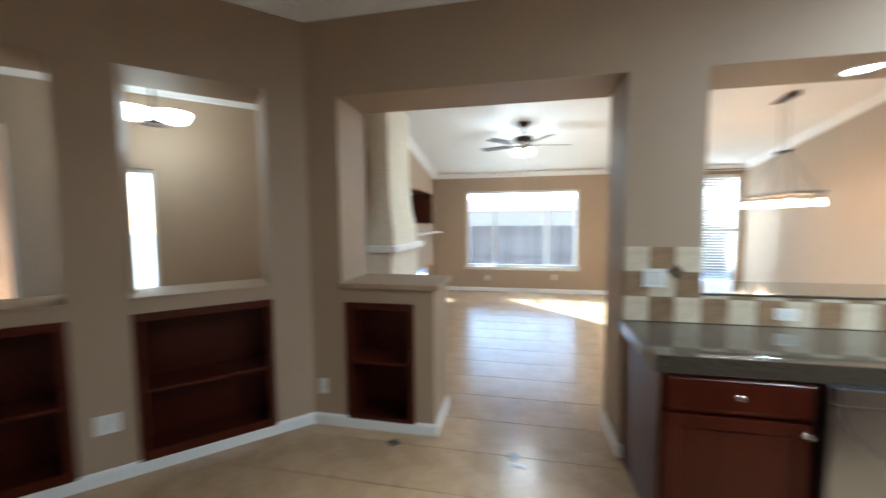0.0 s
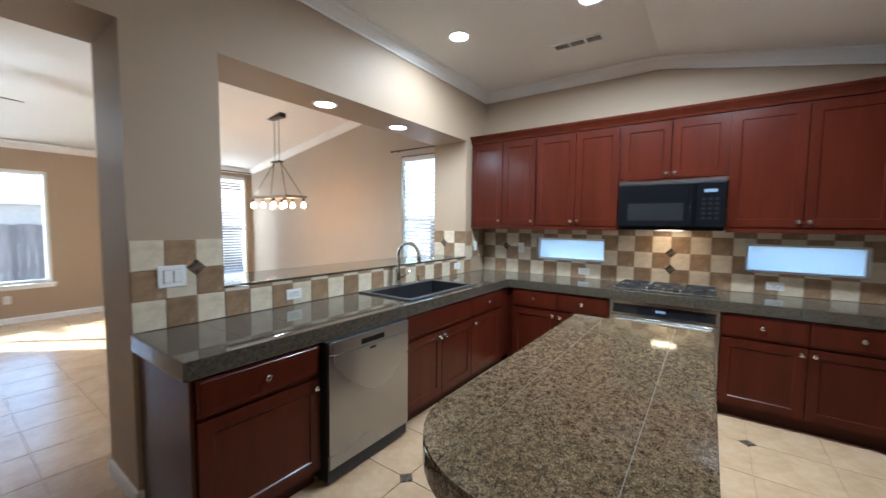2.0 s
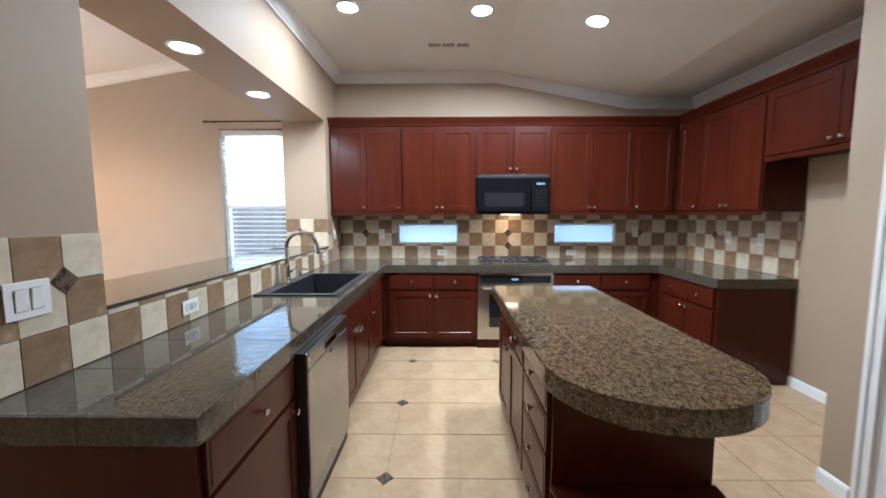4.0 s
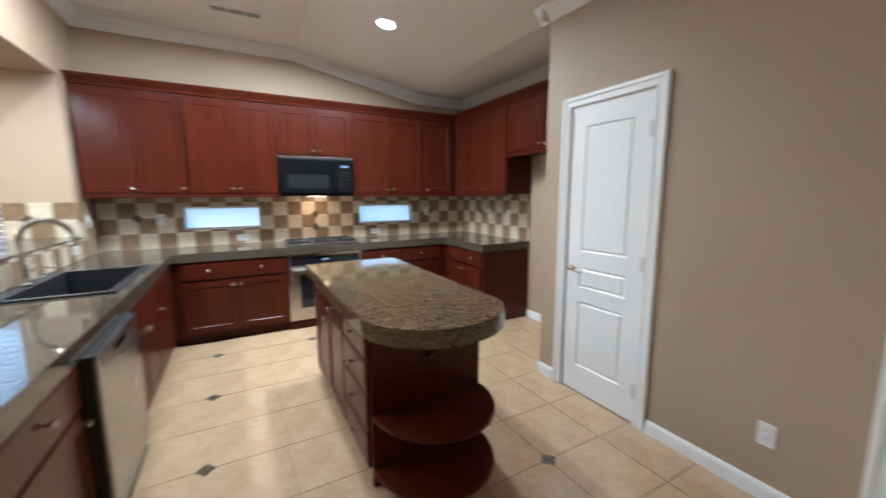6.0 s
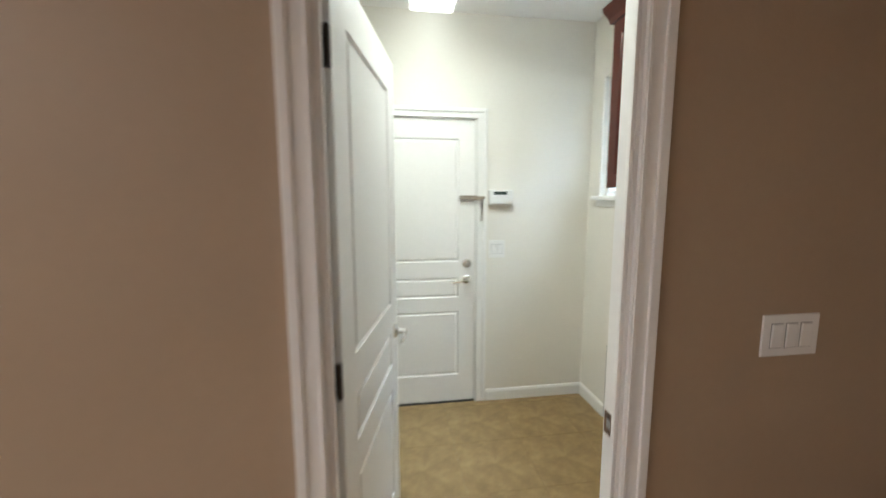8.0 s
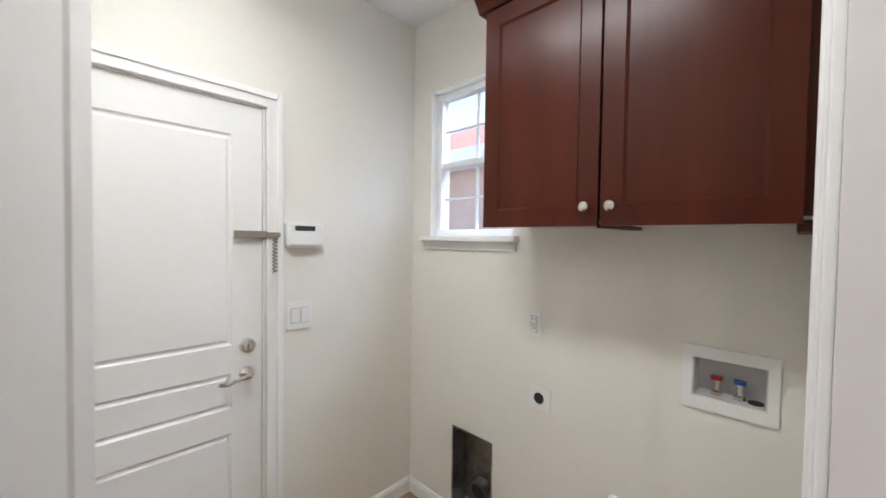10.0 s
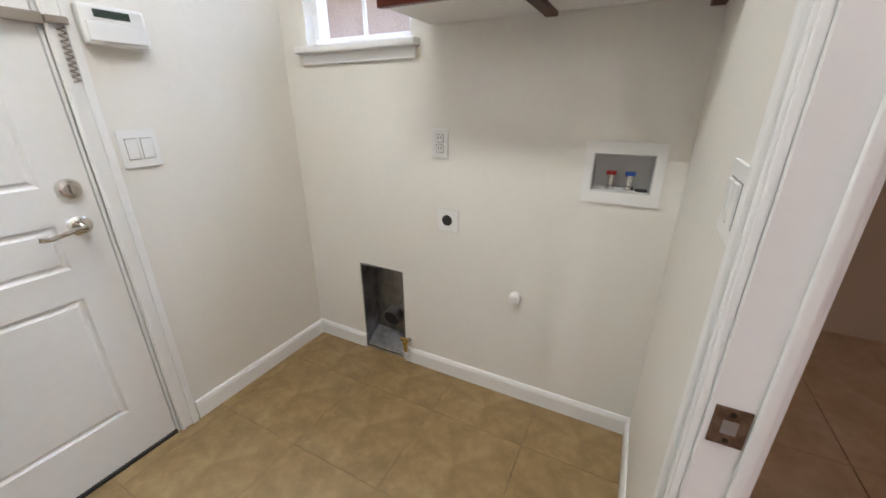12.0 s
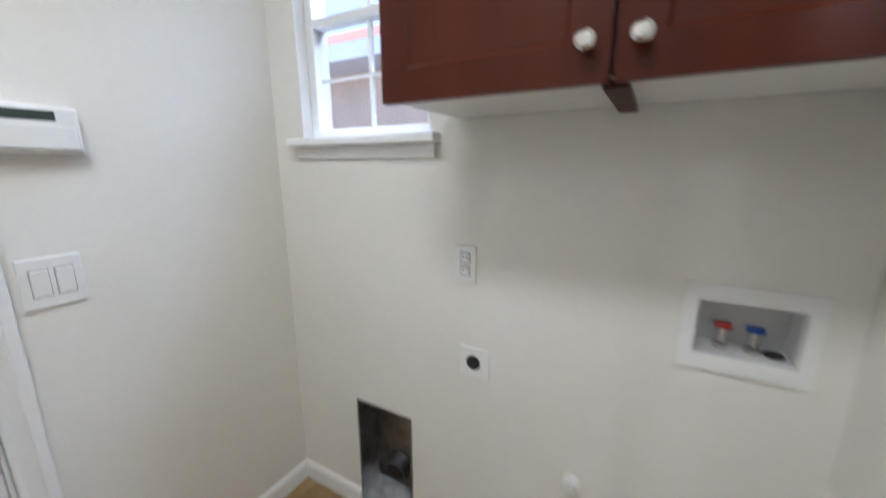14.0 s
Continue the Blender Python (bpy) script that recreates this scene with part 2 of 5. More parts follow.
def tube(bm, p0, p1, r0, r1=None, seg=16, caps=True):
    p0, p1 = Vector(p0), Vector(p1)
    d = p1 - p0
    m = Matrix.Translation((p0 + p1) / 2) @ d.to_track_quat("Z", "Y").to_matrix().to_4x4()
    bmesh.ops.create_cone(bm, cap_ends=caps, segments=seg, radius1=r0, radius2=r0 if r1 is None else r1, depth=d.length, matrix=m)
    return bm


def ball(bm, c, r, sx=1, sy=1, sz=1, seg=14):
    bmesh.ops.create_uvsphere(bm, u_segments=seg, v_segments=seg // 2 + 2, radius=r, matrix=Matrix.LocRotScale(c, None, (sx, sy, sz)))
    return bm


def lathe(bm, profile, at, axis=(0, 0, 1), seg=20):
    """Turn (radius, height) pairs round an axis that starts at a point."""
    m = Matrix.Translation(at) @ Vector(axis).to_track_quat("Z", "Y").to_matrix().to_4x4()
    rings = []
    for r, h in profile:
        rings.append([bm.verts.new(m @ Vector((max(r, 1e-4) * math.cos(2 * math.pi * i / seg), max(r, 1e-4) * math.sin(2 * math.pi * i / seg), h))) for i in range(seg)])
    for a, b in zip(rings, rings[1:]):
        for i in range(seg):
            bm.faces.new((a[i], a[(i + 1) % seg], b[(i + 1) % seg], b[i]))
    bm.faces.new(rings[0])
    bm.faces.new(rings[-1][::-1])
    return bm


def sweep(bm, pts, r, seg=10):
    """A round bar along a line of points."""
    pts = [Vector(p) for p in pts]
    rings = []
    for i, p in enumerate(pts):
        d = (pts[min(i + 1, len(pts) - 1)] - pts[max(i - 1, 0)]).normalized()
        q = d.to_track_quat("Z", "Y").to_matrix()
        rings.append([bm.verts.new(p + q @ Vector((r * math.cos(2 * math.pi * k / seg), r * math.sin(2 * math.pi * k / seg), 0))) for k in range(seg)])
    for a, b in zip(rings, rings[1:]):
        best = min(range(seg), key=lambda s: (b[s].co - a[0].co).length)
        for k in range(seg):
            bm.faces.new((a[k], a[(k + 1) % seg], b[(k + 1 + best) % seg], b[(k + best) % seg]))
    bm.faces.new(rings[0][::-1])
    bm.faces.new(rings[-1])
    return bm


def prism(bm, poly, p0, p1, side):
    """Extrude a profile of (out, up) pairs from p0 to p1; side is the horizontal way out of the wall."""
    p0, p1, side = Vector(p0), Vector(p1), Vector(side)
    a = [bm.verts.new(p0 + side * o + Vector((0, 0, u))) for o, u in poly]
    b = [bm.verts.new(p1 + side * o + Vector((0, 0, u))) for o, u in poly]
    n = len(poly)
    for i in range(n):
        bm.faces.new((a[i], a[(i + 1) % n], b[(i + 1) % n], b[i]))
    bm.faces.new(a[::-1])
    bm.faces.new(b)
    return bm


def wall_mesh(u0, u1, z0, z1, t0, t1, holes, to_world):
    """A wall in (u, t, z), t its thickness, with openings (u0, u1, z0, z1)."""
    us = sorted({u0, u1, *(h for q in holes for h in q[:2])})
    zs = sorted({z0, z1, *(h for q in holes for h in q[2:])})
    bm = bmesh.new()

    def solid(i, k):
        if i < 0 or k < 0 or i >= len(us) - 1 or k >= len(zs) - 1:
            return False
        cu, cz = (us[i] + us[i + 1]) / 2, (zs[k] + zs[k + 1]) / 2
        return not any(q[0] < cu < q[1] and q[2] < cz < q[3] for q in holes)

    def quad(*pts):
        bm.faces.new([bm.verts.new(to_world(*p)) for p in pts])

    for i in range(len(us) - 1):
        for k in range(len(zs) - 1):
            if not solid(i, k):
                continue
            a, b, c, d = us[i], us[i + 1], zs[k], zs[k + 1]
            quad((a, t0, c), (b, t0, c), (b, t0, d), (a, t0, d))
            quad((a, t1, c), (a, t1, d), (b, t1, d), (b, t1, c))
            if not solid(i - 1, k):
                quad((a, t0, c), (a, t0, d), (a, t1, d), (a, t1, c))
            if not solid(i + 1, k):
                quad((b, t0, c), (b, t1, c), (b, t1, d), (b, t0, d))
            if not solid(i, k - 1):
                quad((a, t0, c), (a, t1, c), (b, t1, c), (b, t0, c))
            if not solid(i, k + 1):
                quad((a, t0, d), (b, t0, d), (b, t1, d), (a, t1, d))
    bmesh.ops.remove_doubles(bm, verts=bm.verts, dist=1e-5)
    return bm


def along_x(y0):
    return lambda u, t, z: (u, y0 + t, z)


def along_y(x0):
    return lambda u, t, z: (x0 + t, u, z)


def structure(ob, label, category):
    return tagged(ob, label, category, kind="structure")


def panel_slab(w, h, t, panels, m, groove=0.011, rim=0.012, raised=True):
    """A slab w x h x t with moulded panels (x0, x1, z0, z1) on both faces, front to -y, put at the matrix m."""
    bm = bmesh.new()
    for s in (-1, 1):
        xs = sorted({0, w, *(q for p in panels for q in p[:2])})
        zs = sorted({0, h, *(q for p in panels for q in p[2:])})
        grid = [[bm.verts.new((x, s * t / 2, z)) for x in xs] for z in zs]
        pf, af = [], []
        for k in range(len(zs) - 1):
            for i in range(len(xs) - 1):
                vs = [grid[k][i], grid[k][i + 1], grid[k + 1][i + 1], grid[k + 1][i]]
                f = bm.faces.new(vs if s < 0 else vs[::-1])
                af.append(f)
                cx, cz = (xs[i] + xs[i + 1]) / 2, (zs[k] + zs[k + 1]) / 2
                if any(p[0] < cx < p[1] and p[2] < cz < p[3] for p in panels):
                    pf.append(f)
        bm.normal_update()
        edge = [e for f in af for e in f.edges if len(e.link_faces) == 1]
        edge = list(set(edge))
        if pf:
            bmesh.ops.inset_individual(bm, faces=pf, thickness=rim, depth=-groove)
            if raised:
                bmesh.ops.inset_individual(bm, faces=pf, thickness=rim * 0.8, depth=0)
                bmesh.ops.inset_individual(bm, faces=pf, thickness=rim * 1.2, depth=groove * 0.8)
        ex = bmesh.ops.extrude_edge_only(bm, edges=edge)
        for v in ex["geom"]:
            if isinstance(v, bmesh.types.BMVert):
                v.co.y = 0
    bmesh.ops.remove_doubles(bm, verts=bm.verts, dist=1e-5)
    bmesh.ops.transform(bm, matrix=m, verts=bm.verts)
    return bm


def facing(x, y, z, side):
    """Matrix that puts a slab's front towards a side, its own x running to the right of one who faces it."""
    turn = {"-y": 0, "+x": 90, "+y": 180, "-x": -90}[side]
    return pose(x, y, z, 0, 0, turn)

# ---- the large structure ----
YN, YN2, XE, YS, YF = 2.515, 2.975, 4.40, -0.80, 8.20   # north wall, its far face, east wall, pantry wall, far wall
COUNTER = 0.91

structure(part("ground", cube(-60, 60, -60, 60, -0.30, -0.12), CONCRETE), "pale concrete patio and yard ground", "ground")
structure(part("floor_base", cube(-6.2, XE + 0.15, -2.7, YF + 0.15, -0.12, -0.006), GROUT), "beige grouted floor slab under the tiles", "floor")

wall_north = structure(part("wall_north", wall_mesh(-1.36, XE, 0, 3.75, 0, YN2 - YN, [(-1.11, 0.82, 0, 2.44), (1.265, 3.953, 1.084, 2.44)], along_x(YN)), TAUPE),
                       "thick taupe painted wall with a doorway and pass-through opening", "wall")
wall_east = structure(part("wall_east", wall_mesh(-1.83, YN2, 0, 3.75, 0, 0.15, [(1.07, 1.81, 1.09, 1.335), (-0.83, -0.085, 1.09, 1.335)], along_y(XE)), TAUPE),
                      "taupe painted exterior wall with two low windows", "wall")
structure(part("wall_dining", wall_mesh(YN2, YF + 0.15, 0, 3.75, 0, 0.15, [(3.08, 3.92, 0.80, 2.46)], along_y(XE)), DINING), "pale beige dining room wall with a window", "wall")
wall_south = structure(part("wall_south", wall_mesh(0.2, XE, 0, 3.3, 0, -0.15, [], along_x(-1.68)), TAUPE), "taupe painted kitchen wall behind the cabinets", "wall")
wall_pantry = structure(part("wall_pantry", wall_mesh(-3.2, 1.80, 0, 3.3, 0, -0.062, [(0.94, 1.57, 0, 2.05), (-0.84, -0.08, 0, 2.06)], along_x(YS)), TAUPE),
                        "taupe painted wall with pantry and laundry doorways", "wall")
structure(part("wall_pantry_side", cube(1.70, 1.80, -1.68, YS - 0.062, 0, 3.3), TAUPE), "taupe painted short wall beside the fridge space", "wall")
structure(part("wall_west", cube(-3.2, -3.06, YS, 0.85, 0, 3.75), TAUPE), "plain taupe wall of the breakfast area", "wall")
wall_far = structure(part("wall_far", wall_mesh(-1.85, XE, 0, 3.4, 0, 0.15, [(-0.97, 1.36, 0.55, 2.19), (3.40, 4.28, 0.30, 2.42)], along_x(YF)), TAUPE),
                     "tan painted living room wall with a wide window", "wall")
structure(part("wall_fireplace", wall_mesh(4.2, YF, 0, 3.75, 0, -0.15, [(6.35, 7.95, 1.52, 2.14), (6.35, 7.95, 0.35, 0.62)], along_y(-1.70)), TAUPE), "tan painted living room wall with media niches", "wall")
structure(part("niche_back", cube(-2.25, -2.20, 6.2, 8.1, 0.2, 2.3), CHERRY_DARK), "dark wood back of the media niches", "wall")

# angled wall between kitchen and hall, (s, o) counted along and away from its kitchen face
R2 = math.sqrt(0.5)


def angled(u, t, z):
    return (-1.36 - R2 * (u + t), YN - R2 * (u - t), z)


ANG = Matrix.Translation((-1.36, YN, 0)) @ Matrix(((-R2, -R2, 0, 0), (-R2, R2, 0, 0), (0, 0, 1, 0), (0, 0, 0, 1)))
wall_angled = structure(part("wall_angled", wall_mesh(0.0, 2.6, 0, 3.75, 0, 0.40, [(0.27, 1.05, 1.08, 2.46), (0.27, 1.05, 0.07, 1.0), (1.33, 2.11, 1.08, 2.46), (1.33, 2.11, 0.07, 1.0)], angled), TAUPE),
                        "taupe painted angled wall with openings over built-in bookcases", "wall")
structure(part("wall_hall", wall_mesh(-1.05, 3.4, 0, 3.75, 1.55, 1.70, [(1.02, 1.25, 0.25, 2.05), (1.95, 3.0, 0.25, 2.35)], angled), TAUPE), "tan painted hall wall beside the front door", "wall")
structure(part("wall_hall_end", wall_mesh(0.40, 1.55, 0, 3.75, 3.3, 3.4, [], lambda u, t, z: angled(t, u, z)), TAUPE), "plain taupe hall end wall", "wall")
structure(part("wall_half", wall_mesh(-1.11, -0.41, 0, 1.06, 0, YN2 - YN, [(-1.08, -0.555, 0.035, 0.955)], along_x(YN)), TAUPE), "taupe painted half wall beside the doorway", "wall")
structure(part("half_wall_cap", cube(-1.11, -0.375, YN - 0.03, YN2 + 0.03, 1.06, 1.10, 0.008), TAUPE), "tan painted ledge on the half wall", "trim")

# laundry room
structure(part("wall_laundry_west", wall_mesh(-2.65, -0.862, 0, 2.9, 0, -0.15, [(-2.40, -1.86, 1.52, 2.31), (-2.205, -1.955, 0.02, 0.51), (-1.145, -0.955, 1.0, 1.13)], along_y(-1.69)), WHITE_WALL),
          "warm white laundry wall with window and utility boxes", "wall")
structure(part("wall_laundry_south", wall_mesh(-1.84, 0.2, 0, 2.9, 0, -0.12, [(-0.85, -0.01, 0, 2.05)], along_x(-2.55)), WHITE_WALL), "warm white laundry wall with the garage door", "wall")
structure(part("wall_laundry_east", cube(0.10, 0.20, -2.55, -0.862, 0, 2.9), WHITE_WALL), "warm white laundry side wall", "wall")
structure(part("wall_laundry_north", wall_mesh(-1.69, 0.10, 0, 2.72, 0, -0.004, [(-0.84, -0.08, 0, 2.06)], along_x(-0.862)), WHITE_WALL), "warm white laundry wall round the doorway", "wall")
structure(part("laundry_ceiling", cube(-1.84, 0.2, -2.67, -0.862, 2.72, 2.85), CEILING), "white painted laundry ceiling", "ceiling")

# ceilings
bm = bmesh.new()
RIDGE, FOOT, ZC, ZL = 0.635, -0.906, 3.07, 2.77
poly = [(YN, ZC), (RIDGE, ZC), (FOOT, ZL), (-1.80, ZL), (-1.80, ZL + 0.15), (FOOT, ZL + 0.15), (RIDGE, ZC + 0.15), (YN, ZC + 0.15)]
a = [bm.verts.new((-5.5, y, z)) for y, z in poly]
b = [bm.verts.new((XE, y, z)) for y, z in poly]
for i in range(8):
    bm.faces.new((a[i], a[(i + 1) % 8], b[(i + 1) % 8], b[i]))
for q in (a, b):
    bm.faces.new((q[0], q[1], q[6], q[7])), bm.faces.new((q[1], q[2], q[5], q[6])), bm.faces.new((q[2], q[3], q[4], q[5]))
structure(part("ceiling", bm, CEILING), "white painted kitchen ceiling, partly sloped", "ceiling")


def great_z(y):
    return 2.58 + 0.165 * (YF - y)


bm = bmesh.new()
bmesh.ops.create_cube(bm, size=1.0, matrix=Matrix(((10.5, 0, 0, -0.75), (0, 8.0, 0, 4.35), (0, -0.165 * 8.0, 0.12, great_z(4.35) + 0.06), (0, 0, 0, 1))))
structure(part("ceiling_great_room", bm, CEILING), "white sloped living and dining room ceiling", "ceiling")
bm = cube(-0.2, 3.4, 0.40, 1.7, 2.82, 2.92, 0, ANG)
structure(part("ceiling_hall", bm, CEILING), "white painted hall ceiling", "ceiling")

# crown mouldings
CROWN = [(0, -0.10), (0.012, -0.10), (0.016, -0.086), (0.03, -0.075), (0.055, -0.045), (0.075, -0.03), (0.082, -0.015), (0.095, -0.012), (0.095, 0.0), (0, 0.0)]


def crown(name, p0, p1, side):
    structure(part(name, prism(bmesh.new(), CROWN, p0, p1, side), TRIM), "white crown moulding under the ceiling", "moulding")


crown("crown_north", (-1.36, YN, ZC), (XE, YN, ZC), (0, -1, 0))
crown("crown_east", (XE, YN, ZC), (XE, RIDGE, ZC), (-1, 0, 0))
crown("crown_east_slope", (XE, RIDGE, ZC), (XE, FOOT, ZL), (-1, 0, 0))
crown("crown_east_low", (XE, FOOT, ZL), (XE, -1.68, ZL), (-1, 0, 0))
crown("crown_south", (XE, -1.68, ZL), (1.80, -1.68, ZL), (0, 1, 0))
crown("crown_fridge", (1.80, -1.68, ZL), (1.80, YS + 0.09, ZL + 0.02), (1, 0, 0))
crown("crown_pantry", (1.89, YS, ZL + 0.02), (-3.06, YS, ZL + 0.02), (0, 1, 0))
crown("crown_angled", angled(0, 0, ZC), angled(2.6, 0, ZC), (R2, -R2, 0))
crown("crown_hall", angled(-0.2, 1.55, 2.82), angled(3.4, 1.55, 2.82), (R2, -R2, 0))
crown("crown_far", (-1.70, YF, great_z(YF) + 0.0), (XE, YF, great_z(YF)), (0, -1, 0))
crown("crown_great_east", (XE, YF, great_z(YF)), (XE, YN2, great_z(YN2)), (-1, 0, 0))
crown("crown_great_west", (-1.70, YF, great_z(YF)), (-1.70, 4.2, great_z(4.2)), (1, 0, 0))

# baseboards
BASE = [(0, 0), (0.014, 0), (0.014, 0.066), (0.010, 0.078), (0.005, 0.085), (0, 0.085)]


def baseboard(p0, p1, side):
    structure(part("baseboard", prism(bmesh.new(), BASE, (*p0, 0), (*p1, 0), side), TRIM), "white painted wooden baseboard", "baseboard")


baseboard((0.87, YS), (-0.01, YS), (0, 1, 0))
baseboard((1.80, YS), (1.645, YS), (0, 1, 0))
baseboard((1.80, YS), (1.80, -1.68), (1, 0, 0))
baseboard((-0.945, YS), (-3.06, YS), (0, 1, 0))
baseboard((1.80, -1.68), (2.96, -1.68), (0, 1, 0))
baseboard((-1.37, YN), (-0.40, YN), (0, -1, 0))
baseboard((-0.41, YN - 0.014), (-0.41, YN2), (1, 0, 0))
baseboard((0.82, YN2), (0.82, YN - 0.014), (-1, 0, 0))
baseboard((0.806, YN), (0.86, YN), (0, -1, 0))
baseboard(angled(0, 0, 0)[:2], angled(2.6, 0, 0)[:2], (R2, -R2, 0))
baseboard((-1.70, YF), (XE, YF), (0, -1, 0))
baseboard((XE, YF), (XE, YN2), (-1, 0, 0))
baseboard((0.82, YN2), (XE, YN2), (0, 1, 0))
baseboard((-1.69, -2.55), (-1.69, -2.21), (1, 0, 0))
baseboard((-1.69, -1.95), (-1.69, -0.862), (1, 0, 0))
baseboard((-0.93, -2.55), (-1.69, -2.55), (0, 1, 0))
baseboard((-1.69, -0.866), (-0.905, -0.866), (0, -1, 0))

# ---- doors ----
PANELS = ((0.20, 0.682), (0.785, 0.93), (1.045, 1.90))


def lever(parent, m, flip=1):
    """A round rose with a curved lever, its axis along the local -y."""
    bm = bmesh.new()
    lathe(bm, [(0.031, 0), (0.031, 0.006), (0.024, 0.012), (0.012, 0.016), (0.010, 0.05)], (0, 0, 0), (0, -1, 0))
    sweep(bm, [(0, -0.048, 0), (0.02 * flip, -0.052, 0.002), (0.055 * flip, -0.053, -0.004), (0.09 * flip, -0.05, -0.012), (0.115 * flip, -0.046, -0.008)], 0.0075)
    bmesh.ops.transform(bm, matrix=m, verts=bm.verts)
    return part("door_handle", bm, CHROME, parent, "satin nickel lever handle")


def hinge(parent, bm):
    return part("hinge", bm, BRONZE, parent, "dark bronze hinge")


def panel_door(name, w, m, label, hinge_x, handle_x, flip):
    stile = 0.115
    d = part(name, panel_slab(w, 2.03, 0.035, [(stile, w - stile, z0, z1) for z0, z1 in PANELS], m, 0.008, 0.011), DOOR_WHITE)
    structure(d, label, "door")
    lever(d, m @ pose(handle_x, -0.0175, 0.915), flip)
    return d


def casing(name, x0, x1, z1, y, out, label, cw=0.07):
    """Moulded trim round a door opening in a wall along x; out is the way into the room."""
    t = structure(thing(name, ((x0 + x1) / 2, y, 0), label, "trim"), label, "trim")
    for nm, q in (("side_casing", (x0 - cw, x0, 0, z1 + cw)), ("side_casing", (x1, x1 + cw, 0, z1 + cw)), ("head_casing", (x0, x1, z1, z1 + cw))):
        bm = cube(q[0], q[1], y, y + out * 0.012, q[2], q[3], 0.003)
        if nm == "side_casing":
            o = q[0] if q[0] < x0 else q[1] - 0.028
            box(bm, o + 0.001, o + 0.027, y + out * 0.011, y + out * 0.02, 0, z1 + cw - 0.002, 0.004)
            o = q[1] - 0.014 if q[0] < x0 else q[0] + 0.002
            box(bm, o, o + 0.010, y + out * 0.011, y + out * 0.016, 0, z1 + 0.01, 0.002)
        else:
            box(bm, q[0] - 0.04, q[1] + 0.04, y + out * 0.011, y + out * 0.0195, q[3] - 0.029, q[3] - 0.002, 0.004)
            box(bm, q[0], q[1], y + out * 0.011, y + out * 0.016, q[2] + 0.003, q[2] + 0.013, 0.002)
        part(nm, bm, TRIM, t)
    return t


def jamb(x0, x1, z1, y0, y1, stop):
    t = structure(thing("door_jamb", (x0, y0, 0), "white painted door frame lining", "trim"), "white painted door frame lining", "trim")
    part("jamb_side", cube(x0 - 0.018, x0, y0, y1, 0, z1 + 0.018), TRIM, t)
    part("jamb_side", cube(x1, x1 + 0.018, y0, y1, 0, z1 + 0.018), TRIM, t)
    part("jamb_head", cube(x0, x1, y0, y1, z1, z1 + 0.018), TRIM, t)
    for nm, q in (("door_stop", (x0, x0 + 0.011, 0, z1)), ("door_stop", (x1 - 0.011, x1, 0, z1)), ("door_stop", (x0 + 0.011, x1 - 0.011, z1 - 0.011, z1))):
        part(nm, cube(q[0], q[1], stop[0], stop[1], q[2], q[3], 0.003), TRIM, t)
    return t


# pantry door, shut, hinged on its west edge
jamb(0.958, 1.552, 2.04, YS - 0.062, YS, (YS - 0.08, YS - 0.05))
casing("pantry_casing", 0.948, 1.562, 2.045, YS, 1, "white moulded casing round the pantry door")
pd = panel_door("door_1", 0.588, facing(1.549, YS - 0.02, 0.008, "+y"), "narrow white moulded panel door, shut, with lever", 0, 0.055, 1)
for z in (0.22, 1.03, 1.82):
    bm = tube(bmesh.new(), (0.960, YS + 0.004, z - 0.045), (0.960, YS + 0.004, z + 0.045), 0.006)
    box(bm, 0.962, 0.985, YS - 0.003, YS - 0.0005, z - 0.044, z + 0.044)
    part("hinge", bm, PLASTIC_SHADE, pd, "white painted hinge")

# laundry door, standing in the laundry room
jamb(-0.822, -0.098, 2.04, YS - 0.066, YS, (YS - 0.016, YS - 0.001))
casing("laundry_casing", -0.832, -0.088, 2.045, YS, 1, "white moulded casing round the laundry doorway")
casing("laundry_casing", -0.832, -0.088, 2.045, YS - 0.066, -1, "white moulded casing inside the laundry doorway", 0.057)
LEAF = pose(-0.118, -0.876, 0.008, 0, 0, -101.5) @ pose(0, 0.0175, 0)
ld = panel_door("door_2", 0.735, LEAF, "white moulded panel door standing open", 0, 0.68, -1)
lever(ld, LEAF @ pose(0.68, 0.0175, 0.915, 0, 0, 180), 1)
for z in (0.22, 1.03, 1.82):
    bm = tube(bmesh.new(), (-0.110, -0.868, z - 0.045), (-0.110, -0.868, z + 0.045), 0.007)
    box(bm, -0.1, -0.098, -0.866, -0.828, z - 0.045, z + 0.045)
    box(bm, -0.0025, 0.0, -0.017, 0.018, z - 0.053, z + 0.037, 0, LEAF)
    hinge(ld, bm)
bm = cube(-0.822, -0.8195, -0.860, -0.818, 0.842, 0.905, 0.0008)
st = part("strike_plate", bm, RUST)
part("latch_hole", cube(-0.8193, -0.8188, -0.848, -0.830, 0.862, 0.885), STEEL, st)
for z in (0.851, 0.896):
    part("screw", tube(bmesh.new(), (-0.8196, -0.839, z), (-0.8184, -0.839, z), 0.004), BRONZE, st)
tagged(st, "worn metal strike plate on the white jamb", "strike plate")

